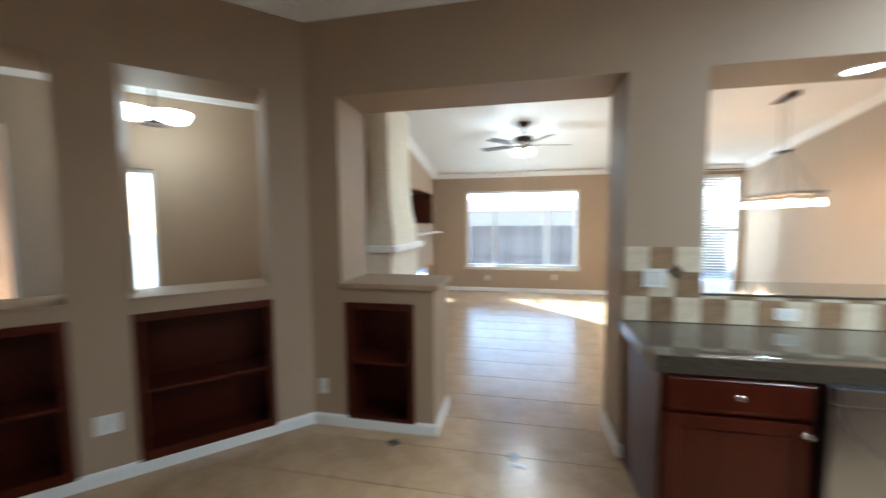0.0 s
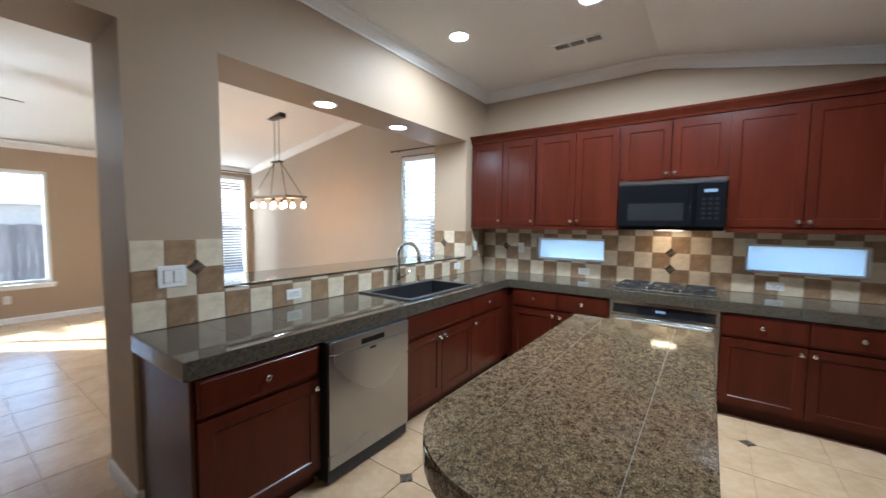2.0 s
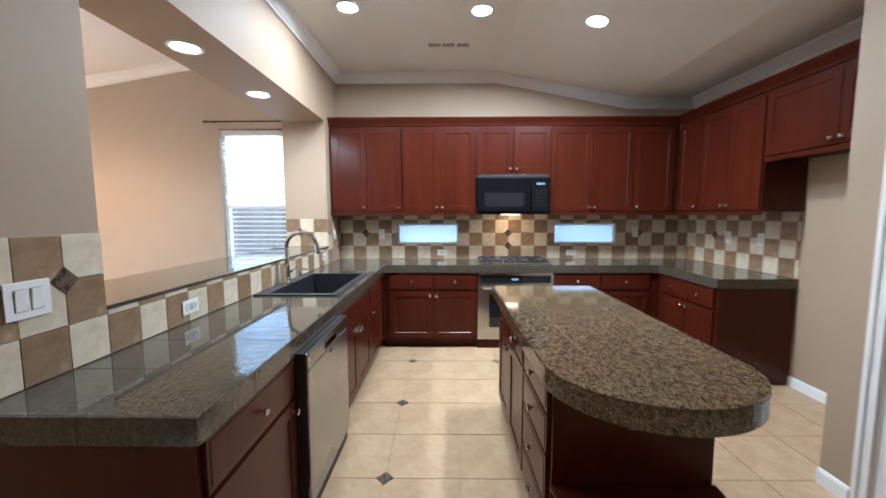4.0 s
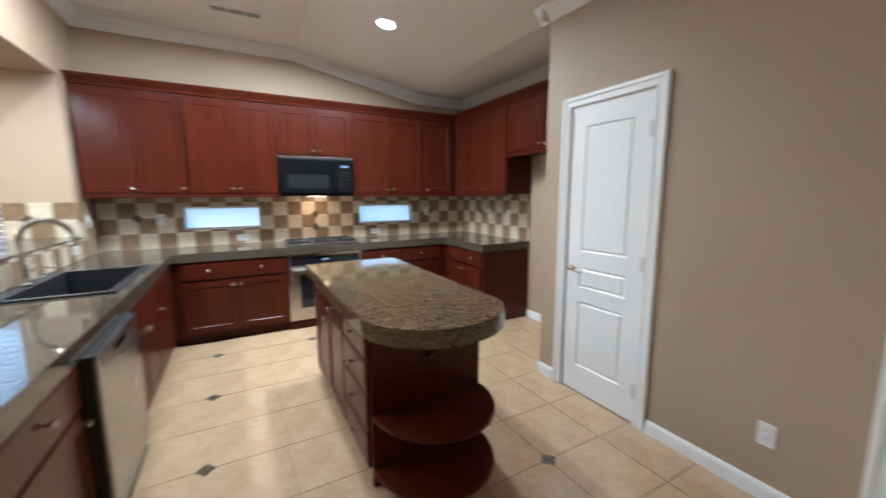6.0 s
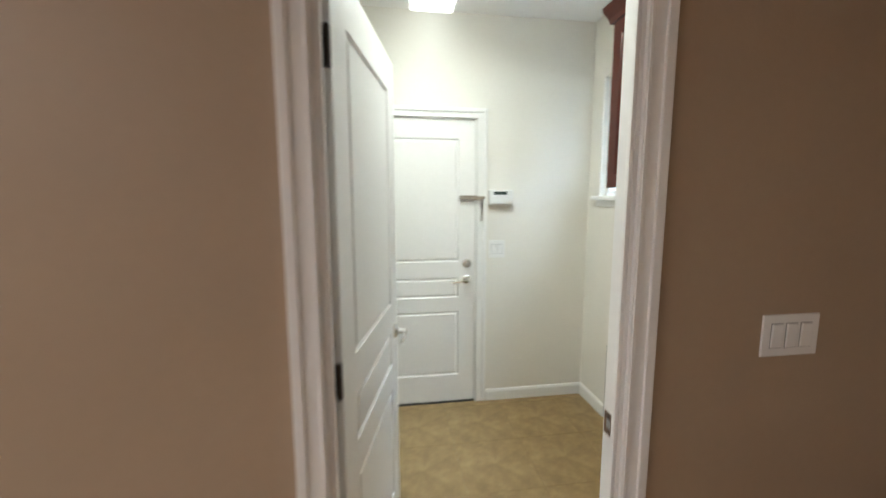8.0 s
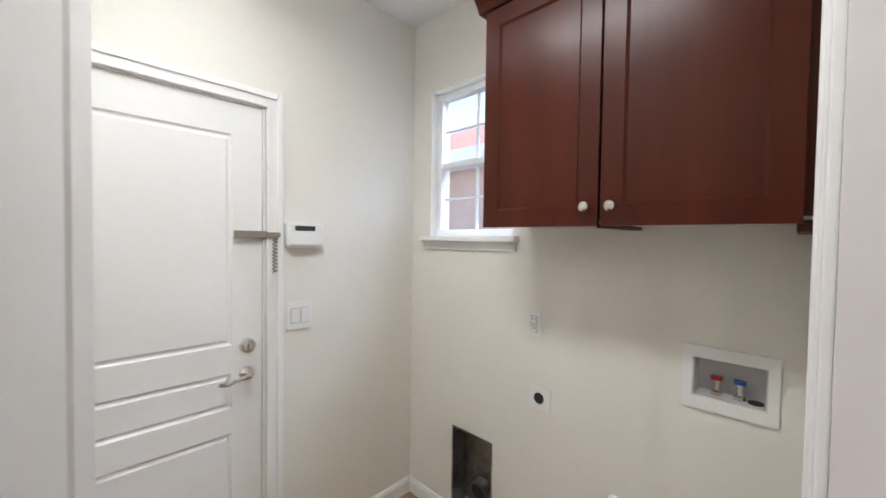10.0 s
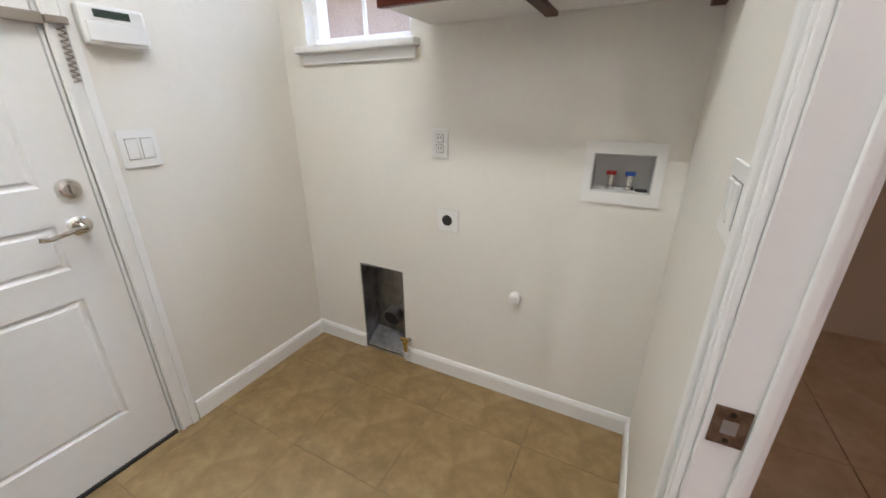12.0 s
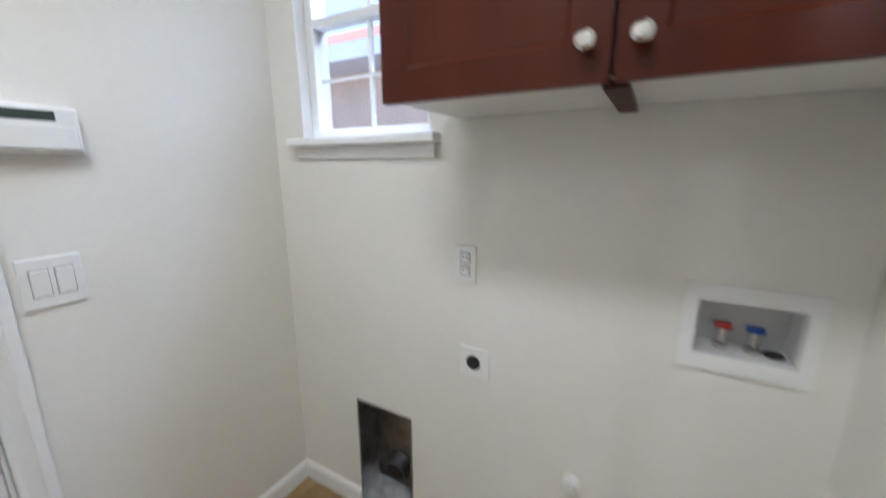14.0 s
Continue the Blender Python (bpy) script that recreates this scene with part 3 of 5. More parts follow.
# garage door in the laundry room
jamb(-0.842, -0.018, 2.04, -2.67, -2.55, (-2.63, -2.60))
casing("garage_casing", -0.852, -0.008, 2.045, -2.55, 1, "white moulded casing round the garage door")
GD = facing(-0.022, -2.575, 0.012, "+y")
gd = panel_door("door_3", 0.817, GD, "white moulded garage door, shut, with deadbolt", 0, 0.757, -1)
part("deadbolt", lathe(bmesh.new(), [(0.032, 0), (0.032, 0.008), (0.027, 0.016), (0.018, 0.018), (0.017, 0.019)], (-0.782, -2.5575, 1.045), (0, 1, 0)), CHROME, gd, "satin nickel deadbolt")
bm = cube(-0.784, -0.780, -2.54, -2.528, 1.03, 1.06, 0.001)
part("thumb_turn", bm, CHROME, gd)
structure(part("door_threshold", cube(-0.842, -0.018, -2.62, -2.545, 0.0, 0.012), BLACK_MATT), "dark door threshold", "trim")
dl = thing("door_closer", (-0.84, -2.54, 1.5), "brass spring door closer on the door edge", "door closer")
part("arm", cube(-0.852, -0.725, -2.545, -2.53, 1.495, 1.525, 0.004), PEWTER, dl)
bm = bmesh.new()
sweep(bm, [(-0.882 + 0.009 * math.cos(k * 0.9), -2.527 + 0.009 * math.sin(k * 0.9), 1.50 - 0.0022 * k) for k in range(70)], 0.0022, 6)
part("spring", bm, PEWTER, dl)
part("bracket", cube(-0.905, -0.852, -2.542, -2.522, 1.5, 1.52, 0.004), PEWTER, dl)


# ---- windows ----
def window(name, axis, wall0, wall1, u0, u1, z0, z1, mull_u, mull_z, label, pane_mat=None, fw=0.045, sill=0.0, inward=-1):
    """A window in an opening: frame bars, panes and, where wanted, a projecting sill."""
    mid = (wall0 + wall1) / 2
    def bx(bm, ua, ub, ta, tb, za, zb, bev=0.0):
        return box(bm, ua, ub, ta, tb, za, zb, bev) if axis == "x" else box(bm, ta, tb, ua, ub, za, zb, bev)
    at = (((u0 + u1) / 2, mid, z0) if axis == "x" else (mid, (u0 + u1) / 2, z0))
    w = structure(thing(name, at, label, "window"), label, "window")
    for q in ((u0, u1, z0, z0 + fw), (u0, u1, z1 - fw, z1), (u0, u0 + fw, z0 + fw, z1 - fw), (u1 - fw, u1, z0 + fw, z1 - fw)):
        part("window_frame", bx(bmesh.new(), q[0], q[1], mid - 0.03, mid + 0.03, q[2], q[3], 0.004), TRIM, w)
    for u in mull_u:
        part("mullion", bx(bmesh.new(), u - fw * 0.6, u + fw * 0.6, mid - 0.028, mid + 0.028, z0 + fw, z1 - fw, 0.004), TRIM, w)
    for z in mull_z:
        part("meeting_rail", bx(bmesh.new(), u0 + fw, u1 - fw, mid - 0.026, mid + 0.026, z - fw * 0.45, z + fw * 0.45, 0.004), TRIM, w)
    us = [u0 + fw, *mull_u, u1 - fw]
    for ua, ub in zip(us, us[1:]):
        p = part("pane", bx(bmesh.new(), ua, ub, mid - 0.003, mid + 0.003, z0 + fw, z1 - fw), pane_mat or GLASS, w)
        p.visible_shadow = False
    if sill:
        e = wall0 if inward < 0 else wall1
        part("window_sill", bx(bmesh.new(), u0 - 0.04, u1 + 0.04, e + inward * sill, mid + 0.0 * inward, z0 - 0.028, z0, 0.006), TRIM, w)
        part("sill_apron", bx(bmesh.new(), u0 - 0.025, u1 + 0.025, e, e + inward * 0.014, z0 - 0.07, z0 - 0.028, 0.004), TRIM, w)
    return w


window("window_1", "x", YF, YF + 0.15, -0.97, 1.36, 0.55, 2.19, (-0.36, 0.74), (), "wide white framed living room window", sill=0.05)
window("window_2", "x", YF, YF + 0.15, 3.40, 4.28, 0.30, 2.42, (), (1.35,), "white framed dining room window with blinds", sill=0.03)
window("window_3", "y", XE, XE + 0.15, 3.08, 3.92, 0.80, 2.46, (), (1.55,), "white framed dining window with slatted blinds", sill=0.03)
window("window_4", "y", XE, XE + 0.15, 1.07, 1.81, 1.09, 1.335, (), (), "low obscured backsplash window", FROST, 0.018)
window("window_5", "y", XE, XE + 0.15, -0.83, -0.085, 1.09, 1.335, (), (), "low obscured backsplash window", FROST, 0.018)
lw = window("window_6", "y", -1.84, -1.69, -2.40, -1.86, 1.52, 2.31, (), (1.91,), "white double hung laundry window", sill=0.05, inward=1, fw=0.035)
for z0, z1 in ((1.56, 1.89), (1.93, 2.27)):
    part("glazing_bar", cube(-1.773, -1.757, -2.137, -2.123, z0, z1, 0.002), TRIM, lw)
    part("glazing_bar", cube(-1.772, -1.758, -2.36, -1.9, (z0 + z1) / 2 - 0.006, (z0 + z1) / 2 + 0.006, 0.002), TRIM, lw)


def blinds(name, m, w, z0, z1, label):
    """Slatted blinds in the plane y = 0 of the matrix m."""
    bl = thing(name, m.translation, label, "blinds")
    part("head_rail", cube(0, w, -0.03, 0.03, z1 - 0.06, z1, 0.004, m), TRIM, bl)
    part("bottom_rail", cube(0, w, -0.025, 0.025, z0, z0 + 0.025, 0.004, m), TRIM, bl)
    src = None
    n = int((z1 - z0 - 0.1) / 0.055)
    for i in range(n):
        z = z0 + 0.05 + i * 0.055
        if src is None:
            bm = cube(0.005, w - 0.005, -0.024, 0.024, -0.0015, 0.0015, 0, pose(0, 0, 0, -18, 0, 0))
            src = part("slat", bm, TRIM)
            ob = src
        else:
            ob = new("slat", src.data)
        ob.parent = bl
        ob.matrix_parent_inverse = bl.matrix_basis.inverted()
        ob.matrix_basis = m @ Matrix.Translation((0, 0, z))
    for x in (0.12, w - 0.12):
        part("cord", tube(bmesh.new(), m @ Vector((x, -0.028, z0)), m @ Vector((x, -0.028, z1)), 0.0015, seg=6), TRIM, bl)
    return bl


blinds("window_blinds", facing(XE + 0.02, 3.90, 0, "-x"), 0.80, 0.82, 2.44, "white slatted window blinds, half tilted")
blinds("window_blinds", facing(3.42, YF + 0.03, 0, "-y"), 0.84, 0.32, 2.40, "white slatted window blinds, half tilted")


def curtain_rod(p0, p1, out):
    rod = thing("curtain_rod", p0, "thin dark metal curtain rod above the window", "curtain rod")
    p0, p1, out = Vector(p0), Vector(p1), Vector(out)
    part("rod", tube(bmesh.new(), p0, p1, 0.009), BRONZE, rod)
    d = (p1 - p0).normalized()
    for p, s in ((p0, -1), (p1, 1)):
        part("finial", lathe(bmesh.new(), [(0.010, 0), (0.016, 0.008), (0.014, 0.03), (0.006, 0.042)], p, d * s), BRONZE, rod)
        q = p - d * s * 0.06
        part("bracket", tube(bmesh.new(), q - out * 0.0, q - out * 0.075, 0.006), BRONZE, rod)


curtain_rod((XE - 0.075, 4.02, 2.53), (XE - 0.075, 3.02, 2.53), (-1, 0, 0))
curtain_rod((3.32, YF - 0.075, 2.50), (4.32, YF - 0.075, 2.50), (0, -1, 0))


# ---- kitchen cabinets ----
def knob(parent, m, x, z):
    bm = lathe(bmesh.new(), [(0.008, 0), (0.006, 0.010), (0.009, 0.014), (0.0155, 0.020), (0.0155, 0.026), (0.010, 0.030), (0.002, 0.031)], (0, 0, 0), (0, -1, 0), 14)
    bmesh.ops.transform(bm, matrix=m @ pose(x, -0.02, z), verts=bm.verts)
    part("knob", bm, CHROME, parent, "satin nickel knob")


def cabinet(m, w, depth, z0, z1, fronts, label, name="base_cabinet", toe=True, group="kitchen cabinets", body_top=0.0):
    """Carcass, toe board and fronts (kind, x0, x1, z0, z1, knob); local y runs from the face into the wall."""
    c = thing(name, (m @ Vector((w / 2, depth / 2, z0)))[:], label, "cabinet", group)
    if toe:
        part("body", cube(0, w, 0, depth, z0 + 0.09, body_top or z1, 0, m), CHERRY_DARK, c)
        if body_top:
            part("front_rail", cube(0, w, 0, 0.02, body_top, z1, 0, m), CHERRY_DARK, c)
        part("toe_board", cube(0, w, 0.05, depth, z0, z0 + 0.09, 0, m), CHERRY_DARK, c)
    else:
        part("body", cube(0, w, 0, depth, z0, z1, 0, m), CHERRY_DARK, c)
        part("light_rail", cube(0, w, -0.012, 0.012, z0 - 0.03, z0 + 0.006, 0.003, m), CHERRY, c)
    for kind, x0, x1, a, b, kn in fronts:
        mm = m @ pose(x0 + 0.004, -0.0105, a + 0.003)
        fw_, fh = x1 - x0 - 0.008, b - a - 0.006
        if kind == "door":
            st_ = min(0.06, fw_ * 0.22)
            bm = panel_slab(fw_, fh, 0.019, [(st_, fw_ - st_, st_, fh - st_)], mm, 0.007, 0.009, False)
        else:
            bm = panel_slab(fw_, fh, 0.019, [(0.012, fw_ - 0.012, 0.012, fh - 0.012)], mm, -0.003, 0.006, False)
        d = part(kind if kind != "plain" else "false_front", bm, CHERRY, c)
        if kn:
            knob(d, m, *kn)
    return c


def drawer_door(x0, x1, side):
    mid = (x0 + x1) / 2
    kx = x1 - 0.035 if side == "r" else x0 + 0.035
    return [("drawer", x0, x1, 0.645, 0.82, (mid, 0.735)), ("door", x0, x1, 0.11, 0.63, (kx, 0.585))]


TOP = 0.835
NORTH = lambda x: facing(x, 1.905, 0, "-y")
EAST = lambda y: facing(3.83, y, 0, "-x")
SOUTH = lambda x: facing(x, -1.05, 0, "+y")
nc = cabinet(NORTH(0.86), 0.61, 0.605, 0, TOP, drawer_door(0.0, 0.61, "r"), "dark cherry base cabinet with drawer beside the dishwasher")
part("end_panel", cube(0.842, 0.86, 1.90, 2.51, 0.0, TOP, 0.002), CHERRY, nc)
cabinet(NORTH(2.16), 0.92, 0.605, 0, TOP, [("plain", 0, 0.92, 0.645, 0.82, None), ("door", 0, 0.46, 0.11, 0.63, (0.425, 0.585)), ("door", 0.46, 0.92, 0.11, 0.63, (0.495, 0.585))],
        "dark cherry sink cabinet with two doors", body_top=0.69)
cabinet(NORTH(3.08), 0.75, 0.605, 0, TOP, drawer_door(0.0, 0.58, "l"), "dark cherry base cabinet in the counter corner", body_top=0.69)
cabinet(EAST(1.90), 1.02, 0.565, 0, TOP, [q for s, e, k in ((0.07, 0.54, "r"), (0.54, 1.01, "l")) for q in drawer_door(s, e, k)], "dark cherry base cabinet with two drawers and doors")
cabinet(EAST(0.075), 1.12, 0.565, 0, TOP, [q for s, e, k in ((0.0, 0.50, "r"), (0.50, 1.02, "l")) for q in drawer_door(s, e, k)], "dark cherry base cabinet right of the oven".replace("right of", "beside"))
sc = cabinet(SOUTH(3.83), 0.86, 0.625, 0, TOP, [q for s, e, k in ((0.08, 0.46, "r"), (0.46, 0.84, "l")) for q in drawer_door(s, e, k)], "dark cherry base cabinet beside the fridge space")
part("end_panel", cube(2.952, 2.97, -1.675, -1.045, 0.0, TOP, 0.002), CHERRY, sc)

UZ0, UZ1 = 1.465, 2.42
UP = lambda y: facing(4.075, y, 0, "-x")


def uppers(m, w, depth, xs, knobs, z0, label):
    return cabinet(m, w, depth, z0, UZ1, [("door", a, b, z0 + 0.012, UZ1 - 0.03, (k, z0 + 0.055)) for a, b, k in zip(xs, xs[1:], knobs)], label, "wall_cabinet", False)


uppers(UP(2.505), 0.80, 0.32, (0.02, 0.405, 0.79), (0.37, 0.757), UZ0, "dark cherry wall cabinet with two doors in the corner")
uppers(UP(1.705), 0.82, 0.32, (0.01, 0.41, 0.81), (0.377, 0.443), UZ0, "dark cherry wall cabinet with two panelled doors")
uppers(UP(0.885), 0.81, 0.32, (0.005, 0.405, 0.805), (0.372, 0.438), 1.885, "short dark cherry wall cabinet above the microwave")
uppers(UP(0.075), 0.92, 0.32, (0.005, 0.46, 0.915), (0.427, 0.493), UZ0, "dark cherry wall cabinet with two panelled doors")
uppers(UP(-0.845), 0.485, 0.32, (0.005, 0.43), (0.04,), UZ0, "dark cherry wall cabinet with one door")
UPS = lambda x: facing(x, -1.33, 0, "+y")
uppers(UPS(4.05), 0.36, 0.345, (0.02, 0.355), (0.32,), UZ0, "dark cherry wall cabinet with one door")
uppers(UPS(3.69), 0.75, 0.345, (0.005, 0.375, 0.745), (0.342, 0.408), UZ0, "dark cherry wall cabinet with two panelled doors")
uppers(UPS(2.94), 1.135, 0.345, (0.005, 0.57, 1.13), (0.53, 0.605), 1.885, "dark cherry bridge cabinet over the fridge space")
CAP = [(0, -0.01), (0.012, -0.01), (0.016, 0.012), (0.035, 0.04), (0.05, 0.055), (0.055, 0.075), (-0.30, 0.075), (-0.30, -0.01)]
cr = thing("cabinet_cornice", (4.0, 0.5, UZ1), "dark cherry moulded cornice on the wall cabinets", "cornice")
part("cornice_run", prism(bmesh.new(), CAP, (4.075, 2.51, UZ1), (4.075, -1.33, UZ1), (-1, 0, 0)), CHERRY, cr)
part("cornice_run", prism(bmesh.new(), CAP, (4.03, -1.33, UZ1), (1.805, -1.33, UZ1), (0, 1, 0)), CHERRY, cr)

# ---- worktops ----
def tiles_in(parent, x0, x1, y0, y1, px, py, z0, z1, material, name="tile", ox=None, oy=None, gap=0.0016):
    """Fill a rectangle with tiles on a grid, cut at its edges."""
    ox, oy = x0 if ox is None else ox, y0 if oy is None else oy
    shared = {}
    i0, i1 = math.floor((x0 - ox) / px), math.ceil((x1 - ox) / px)
    j0, j1 = math.floor((y0 - oy) / py), math.ceil((y1 - oy) / py)
    for i in range(i0, i1):
        for j in range(j0, j1):
            a, b = max(x0, ox + i * px + gap), min(x1, ox + (i + 1) * px - gap)
            c, d = max(y0, oy + j * py + gap), min(y1, oy + (j + 1) * py - gap)
            if b - a < 0.008 or d - c < 0.008:
                continue
            key = (round(b - a, 4), round(d - c, 4))
            if key not in shared:
                ob = part(name, cube(-key[0] / 2, key[0] / 2, -key[1] / 2, key[1] / 2, z0, z1), material)
                shared[key] = ob.data
            else:
                ob = new(name, shared[key])
            ob.location = ((a + b) / 2, (c + d) / 2, 0)
            ob.parent = parent
            if parent.type == "EMPTY":
                ob.matrix_parent_inverse = parent.matrix_basis.inverted()


SX0, SX1, SY0, SY1 = 2.30, 3.19, 1.945, 2.47
wt = thing("worktop", (2.6, 2.2, TOP), "polished grey brown granite tile worktop with square edge", "worktop")
for q in ((0.822, SX0, 1.879, YN - 0.001), (SX1, XE - 0.001, 1.879, YN - 0.001), (SX0, SX1, 1.879, SY0), (SX0, SX1, SY1, YN - 0.001), (3.802, XE - 0.001, -1.678, 1.879), (2.945, 3.802, -1.678, -1.022)):
    part("slab", cube(*q, TOP, 0.9085), GROUT_DARK, wt)
edge = thing("worktop_edge", (2.6, 1.88, 0.83), "thick polished granite edge tiles", "worktop edge")
for q in ((0.815, 3.795, 1.872, 1.8788), (0.815, 0.8218, 1.8788, YN - 0.001), (3.795, 3.8018, -1.0158, 1.872), (2.938, 3.8018, -1.0218, -1.0152), (2.938, 2.9448, -1.678, -1.0218)):
    n = max(1, round(max(q[1] - q[0], q[3] - q[2]) / 0.305))
    for i in range(n):
        f0, f1 = i / n, (i + 1) / n
        if q[1] - q[0] > q[3] - q[2]:
            r = (q[0] + (q[1] - q[0]) * f0 + 0.0007, q[0] + (q[1] - q[0]) * f1 - 0.0007, q[2], q[3])
        else:
            r = (q[0], q[1], q[2] + (q[3] - q[2]) * f0 + 0.0007, q[2] + (q[3] - q[2]) * f1 - 0.0007)
        part("edge_tile", cube(*r, 0.828, COUNTER, 0.002), GRANITE, edge)
for q in ((0.822, SX0, 1.879, YN - 0.001), (SX1, XE - 0.001, 1.879, YN - 0.001), (SX0, SX1, 1.879, SY0), (SX0, SX1, SY1, YN - 0.001), (3.802, XE - 0.001, -1.678, 1.879), (2.945, 3.802, -1.678, -1.022)):
    tiles_in(wt, *q, 0.305, 0.305, 0.9085, COUNTER, GRANITE, "tile", 0.822, 1.879)

# pass-through ledge
structure(part("bar_ledge", cube(1.266, 3.952, YN - 0.012, YN2 + 0.05, 1.084, 1.10, 0.004), GRANITE), "polished brown granite ledge of the pass-through", "ledge")

# ---- island ----
isl = thing("kitchen_island", (1.9, 0.5, 0), "dark cherry island with granite top and rounded open shelves", "kitchen island")
IX0, IX1, IY0, IY1 = 1.27, 2.62, 0.185, 0.80
part("body", cube(IX0, IX1, IY0, IY1, 0.08, TOP - 0.005), CHERRY_DARK, isl)
part("toe_board", cube(IX0 + 0.02, IX1 - 0.04, IY0 + 0.04, IY1 - 0.04, 0, 0.08), CHERRY_DARK, isl)
part("end_panel", cube(IX0 - 0.018, IX0, IY0 - 0.004, IY1 + 0.004, 0.0, TOP - 0.005, 0.003), CHERRY, isl)
MI = facing(IX1, IY1, 0, "+y")
fr = [("drawer", 0.9, 1.34, a, b, (1.12, (a + b) / 2)) for a, b in ((0.665, 0.815), (0.495, 0.655), (0.285, 0.485), (0.09, 0.275))]
fr += [("drawer", 0.02, 0.45, 0.665, 0.815, (0.235, 0.74)), ("door", 0.02, 0.45, 0.09, 0.655, (0.41, 0.61)), ("drawer", 0.45, 0.88, 0.665, 0.815, (0.665, 0.74)), ("door", 0.45, 0.88, 0.09, 0.655, (0.49, 0.61))]
for kind, x0, x1, a, b, kn in fr:
    w_, h_ = x1 - x0 - 0.008, b - a - 0.006
    mm = MI @ pose(x0 + 0.004, -0.0105, a + 0.003)
    bm = panel_slab(w_, h_, 0.019, [(0.06, w_ - 0.06, 0.06, h_ - 0.06)] if kind == "door" else [(0.012, w_ - 0.012, 0.012, h_ - 0.012)], mm, 0.007 if kind == "door" else -0.003, 0.009, False)
    knob(part(kind, bm, CHERRY, isl), MI, *kn)
part("back_panel", cube(IX0, IX1, IY0 - 0.014, IY0, 0.08, TOP - 0.005, 0.003), CHERRY, isl)


def half_round(cx, y0, y1, reach, z0, z1, bev, x_back):
    """A slab with a straight back at x_back and a half-elliptic front that bulges to -x from cx."""
    bm = bmesh.new()
    cy, ry = (y0 + y1) / 2, (y1 - y0) / 2
    pts = [(cx - reach * math.cos(t), cy + ry * math.sin(t)) for t in [math.pi * (k / 28 - 0.5) for k in range(29)]]
    pts = [(x_back, y0), *pts, (x_back, y1)]
    vs = [bm.verts.new((x, y, z0)) for x, y in pts]
    f = bm.faces.new(vs)
    ex = bmesh.ops.extrude_face_region(bm, geom=[f])
    for v in ex["geom"]:
        if isinstance(v, bmesh.types.BMVert):
            v.co.z = z1
    bm.normal_update()
    es = [e for e in bm.edges if abs(e.verts[0].co.z - e.verts[1].co.z) < 1e-6]
    bmesh.ops.bevel(bm, geom=es, offset=bev, segments=2, affect="EDGES")
    return bm


for z in (0.375, 0.085):
    part("shelf", half_round(IX0 - 0.02, IY0 - 0.02, IY1 + 0.01, 0.36, z, z + 0.022, 0.006, IX0 - 0.017), CHERRY, isl, "half-round cherry shelf")
bm = bmesh.new()
br = [(IX0 - 0.018, 0.62), (IX0 - 0.018, 0.826), (IX0 - 0.14, 0.826), (IX0 - 0.13, 0.79), (IX0 - 0.07, 0.74), (IX0 - 0.045, 0.64)]
f = bm.faces.new([bm.verts.new((x, 0.475, z)) for x, z in br])
ex = bmesh.ops.extrude_face_region(bm, geom=[f])
for v in ex["geom"]:
    if isinstance(v, bmesh.types.BMVert):
        v.co.y = 0.515
part("bracket", bm, CHERRY, isl, "carved cherry bracket")
TY0, TY1, TX = 0.135, 0.865, 1.20
top = part("top", half_round(TX, TY0, TY1, 0.335, 0.828, 0.902, 0.003, 2.665), ISLAND_GRANITE, isl, "speckled granite tile top")
part("grout", half_round(TX, TY0 + 0.006, TY1 - 0.006, 0.328, 0.9022, 0.9088, 0.0005, 2.655), GROUT_DARK, top)
# joint-split top tiles, the curved ones joined in the slab below
for i in range(5):
    xa = 2.66 - 0.305 * i
    xb = max(xa - 0.305, TX)
    if xa - xb < 0.02:
        continue
    for ya, yb in ((TY0 + 0.004, 0.31), (0.31, 0.685), (0.685, TY1 - 0.004)):
        part("tile", cube(xb + 0.0014, xa - 0.0014, ya + 0.0014, yb - 0.0014, 0.902, COUNTER, 0.0006), ISLAND_GRANITE, top)
for ya, yb in ((TY0, 0.31), (0.31, 0.685), (0.685, TY1)):
    bm = bmesh.new()
    cy, ry = (TY0 + TY1) / 2, (TY1 - TY0) / 2
    ys = [ya + 0.0014 + (yb - ya - 0.0028) * k / 12 for k in range(13)]
    arc = [(TX - 0.331 * math.sqrt(max(0.0, 1 - ((y - cy) / ry) ** 2)), y) for y in ys]
    f = bm.faces.new([bm.verts.new((x, y, 0.902)) for x, y in [(TX - 0.0, ys[0]), *arc, (TX - 0.0, ys[-1])]])
    ex = bmesh.ops.extrude_face_region(bm, geom=[f])
    for v in ex["geom"]:
        if isinstance(v, bmesh.types.BMVert):
            v.co.z = COUNTER
    bmesh.ops.remove_doubles(bm, verts=bm.verts, dist=1e-5)
    part("tile", bm, ISLAND_GRANITE, top)

# ---- appliances ----
dw = thing("dishwasher", (1.82, 2.2, 0), "brushed stainless steel dishwasher under the worktop", "dishwasher")
part("body", cube(1.487, 2.143, 1.850, 2.48, 0.02, 0.826), BLACK_MATT, dw)
part("door", cube(1.487, 2.143, 1.832, 1.850, 0.10, 0.745, 0.005), STEEL, dw)
ct = part("control_panel", cube(1.487, 2.143, 1.832, 1.850, 0.749, 0.822, 0.005), STEEL, dw)
part("handle_recess", cube(1.72, 1.91, 1.8305, 1.832, 0.760, 0.792, 0), BLACK, ct)
part("badge", cube(1.79, 1.84, 1.8308, 1.832, 0.715, 0.73), BLACK_MATT, dw)
part("toe_grille", cube(1.49, 2.14, 1.935, 1.95, 0.0, 0.095), BLACK_MATT, dw)

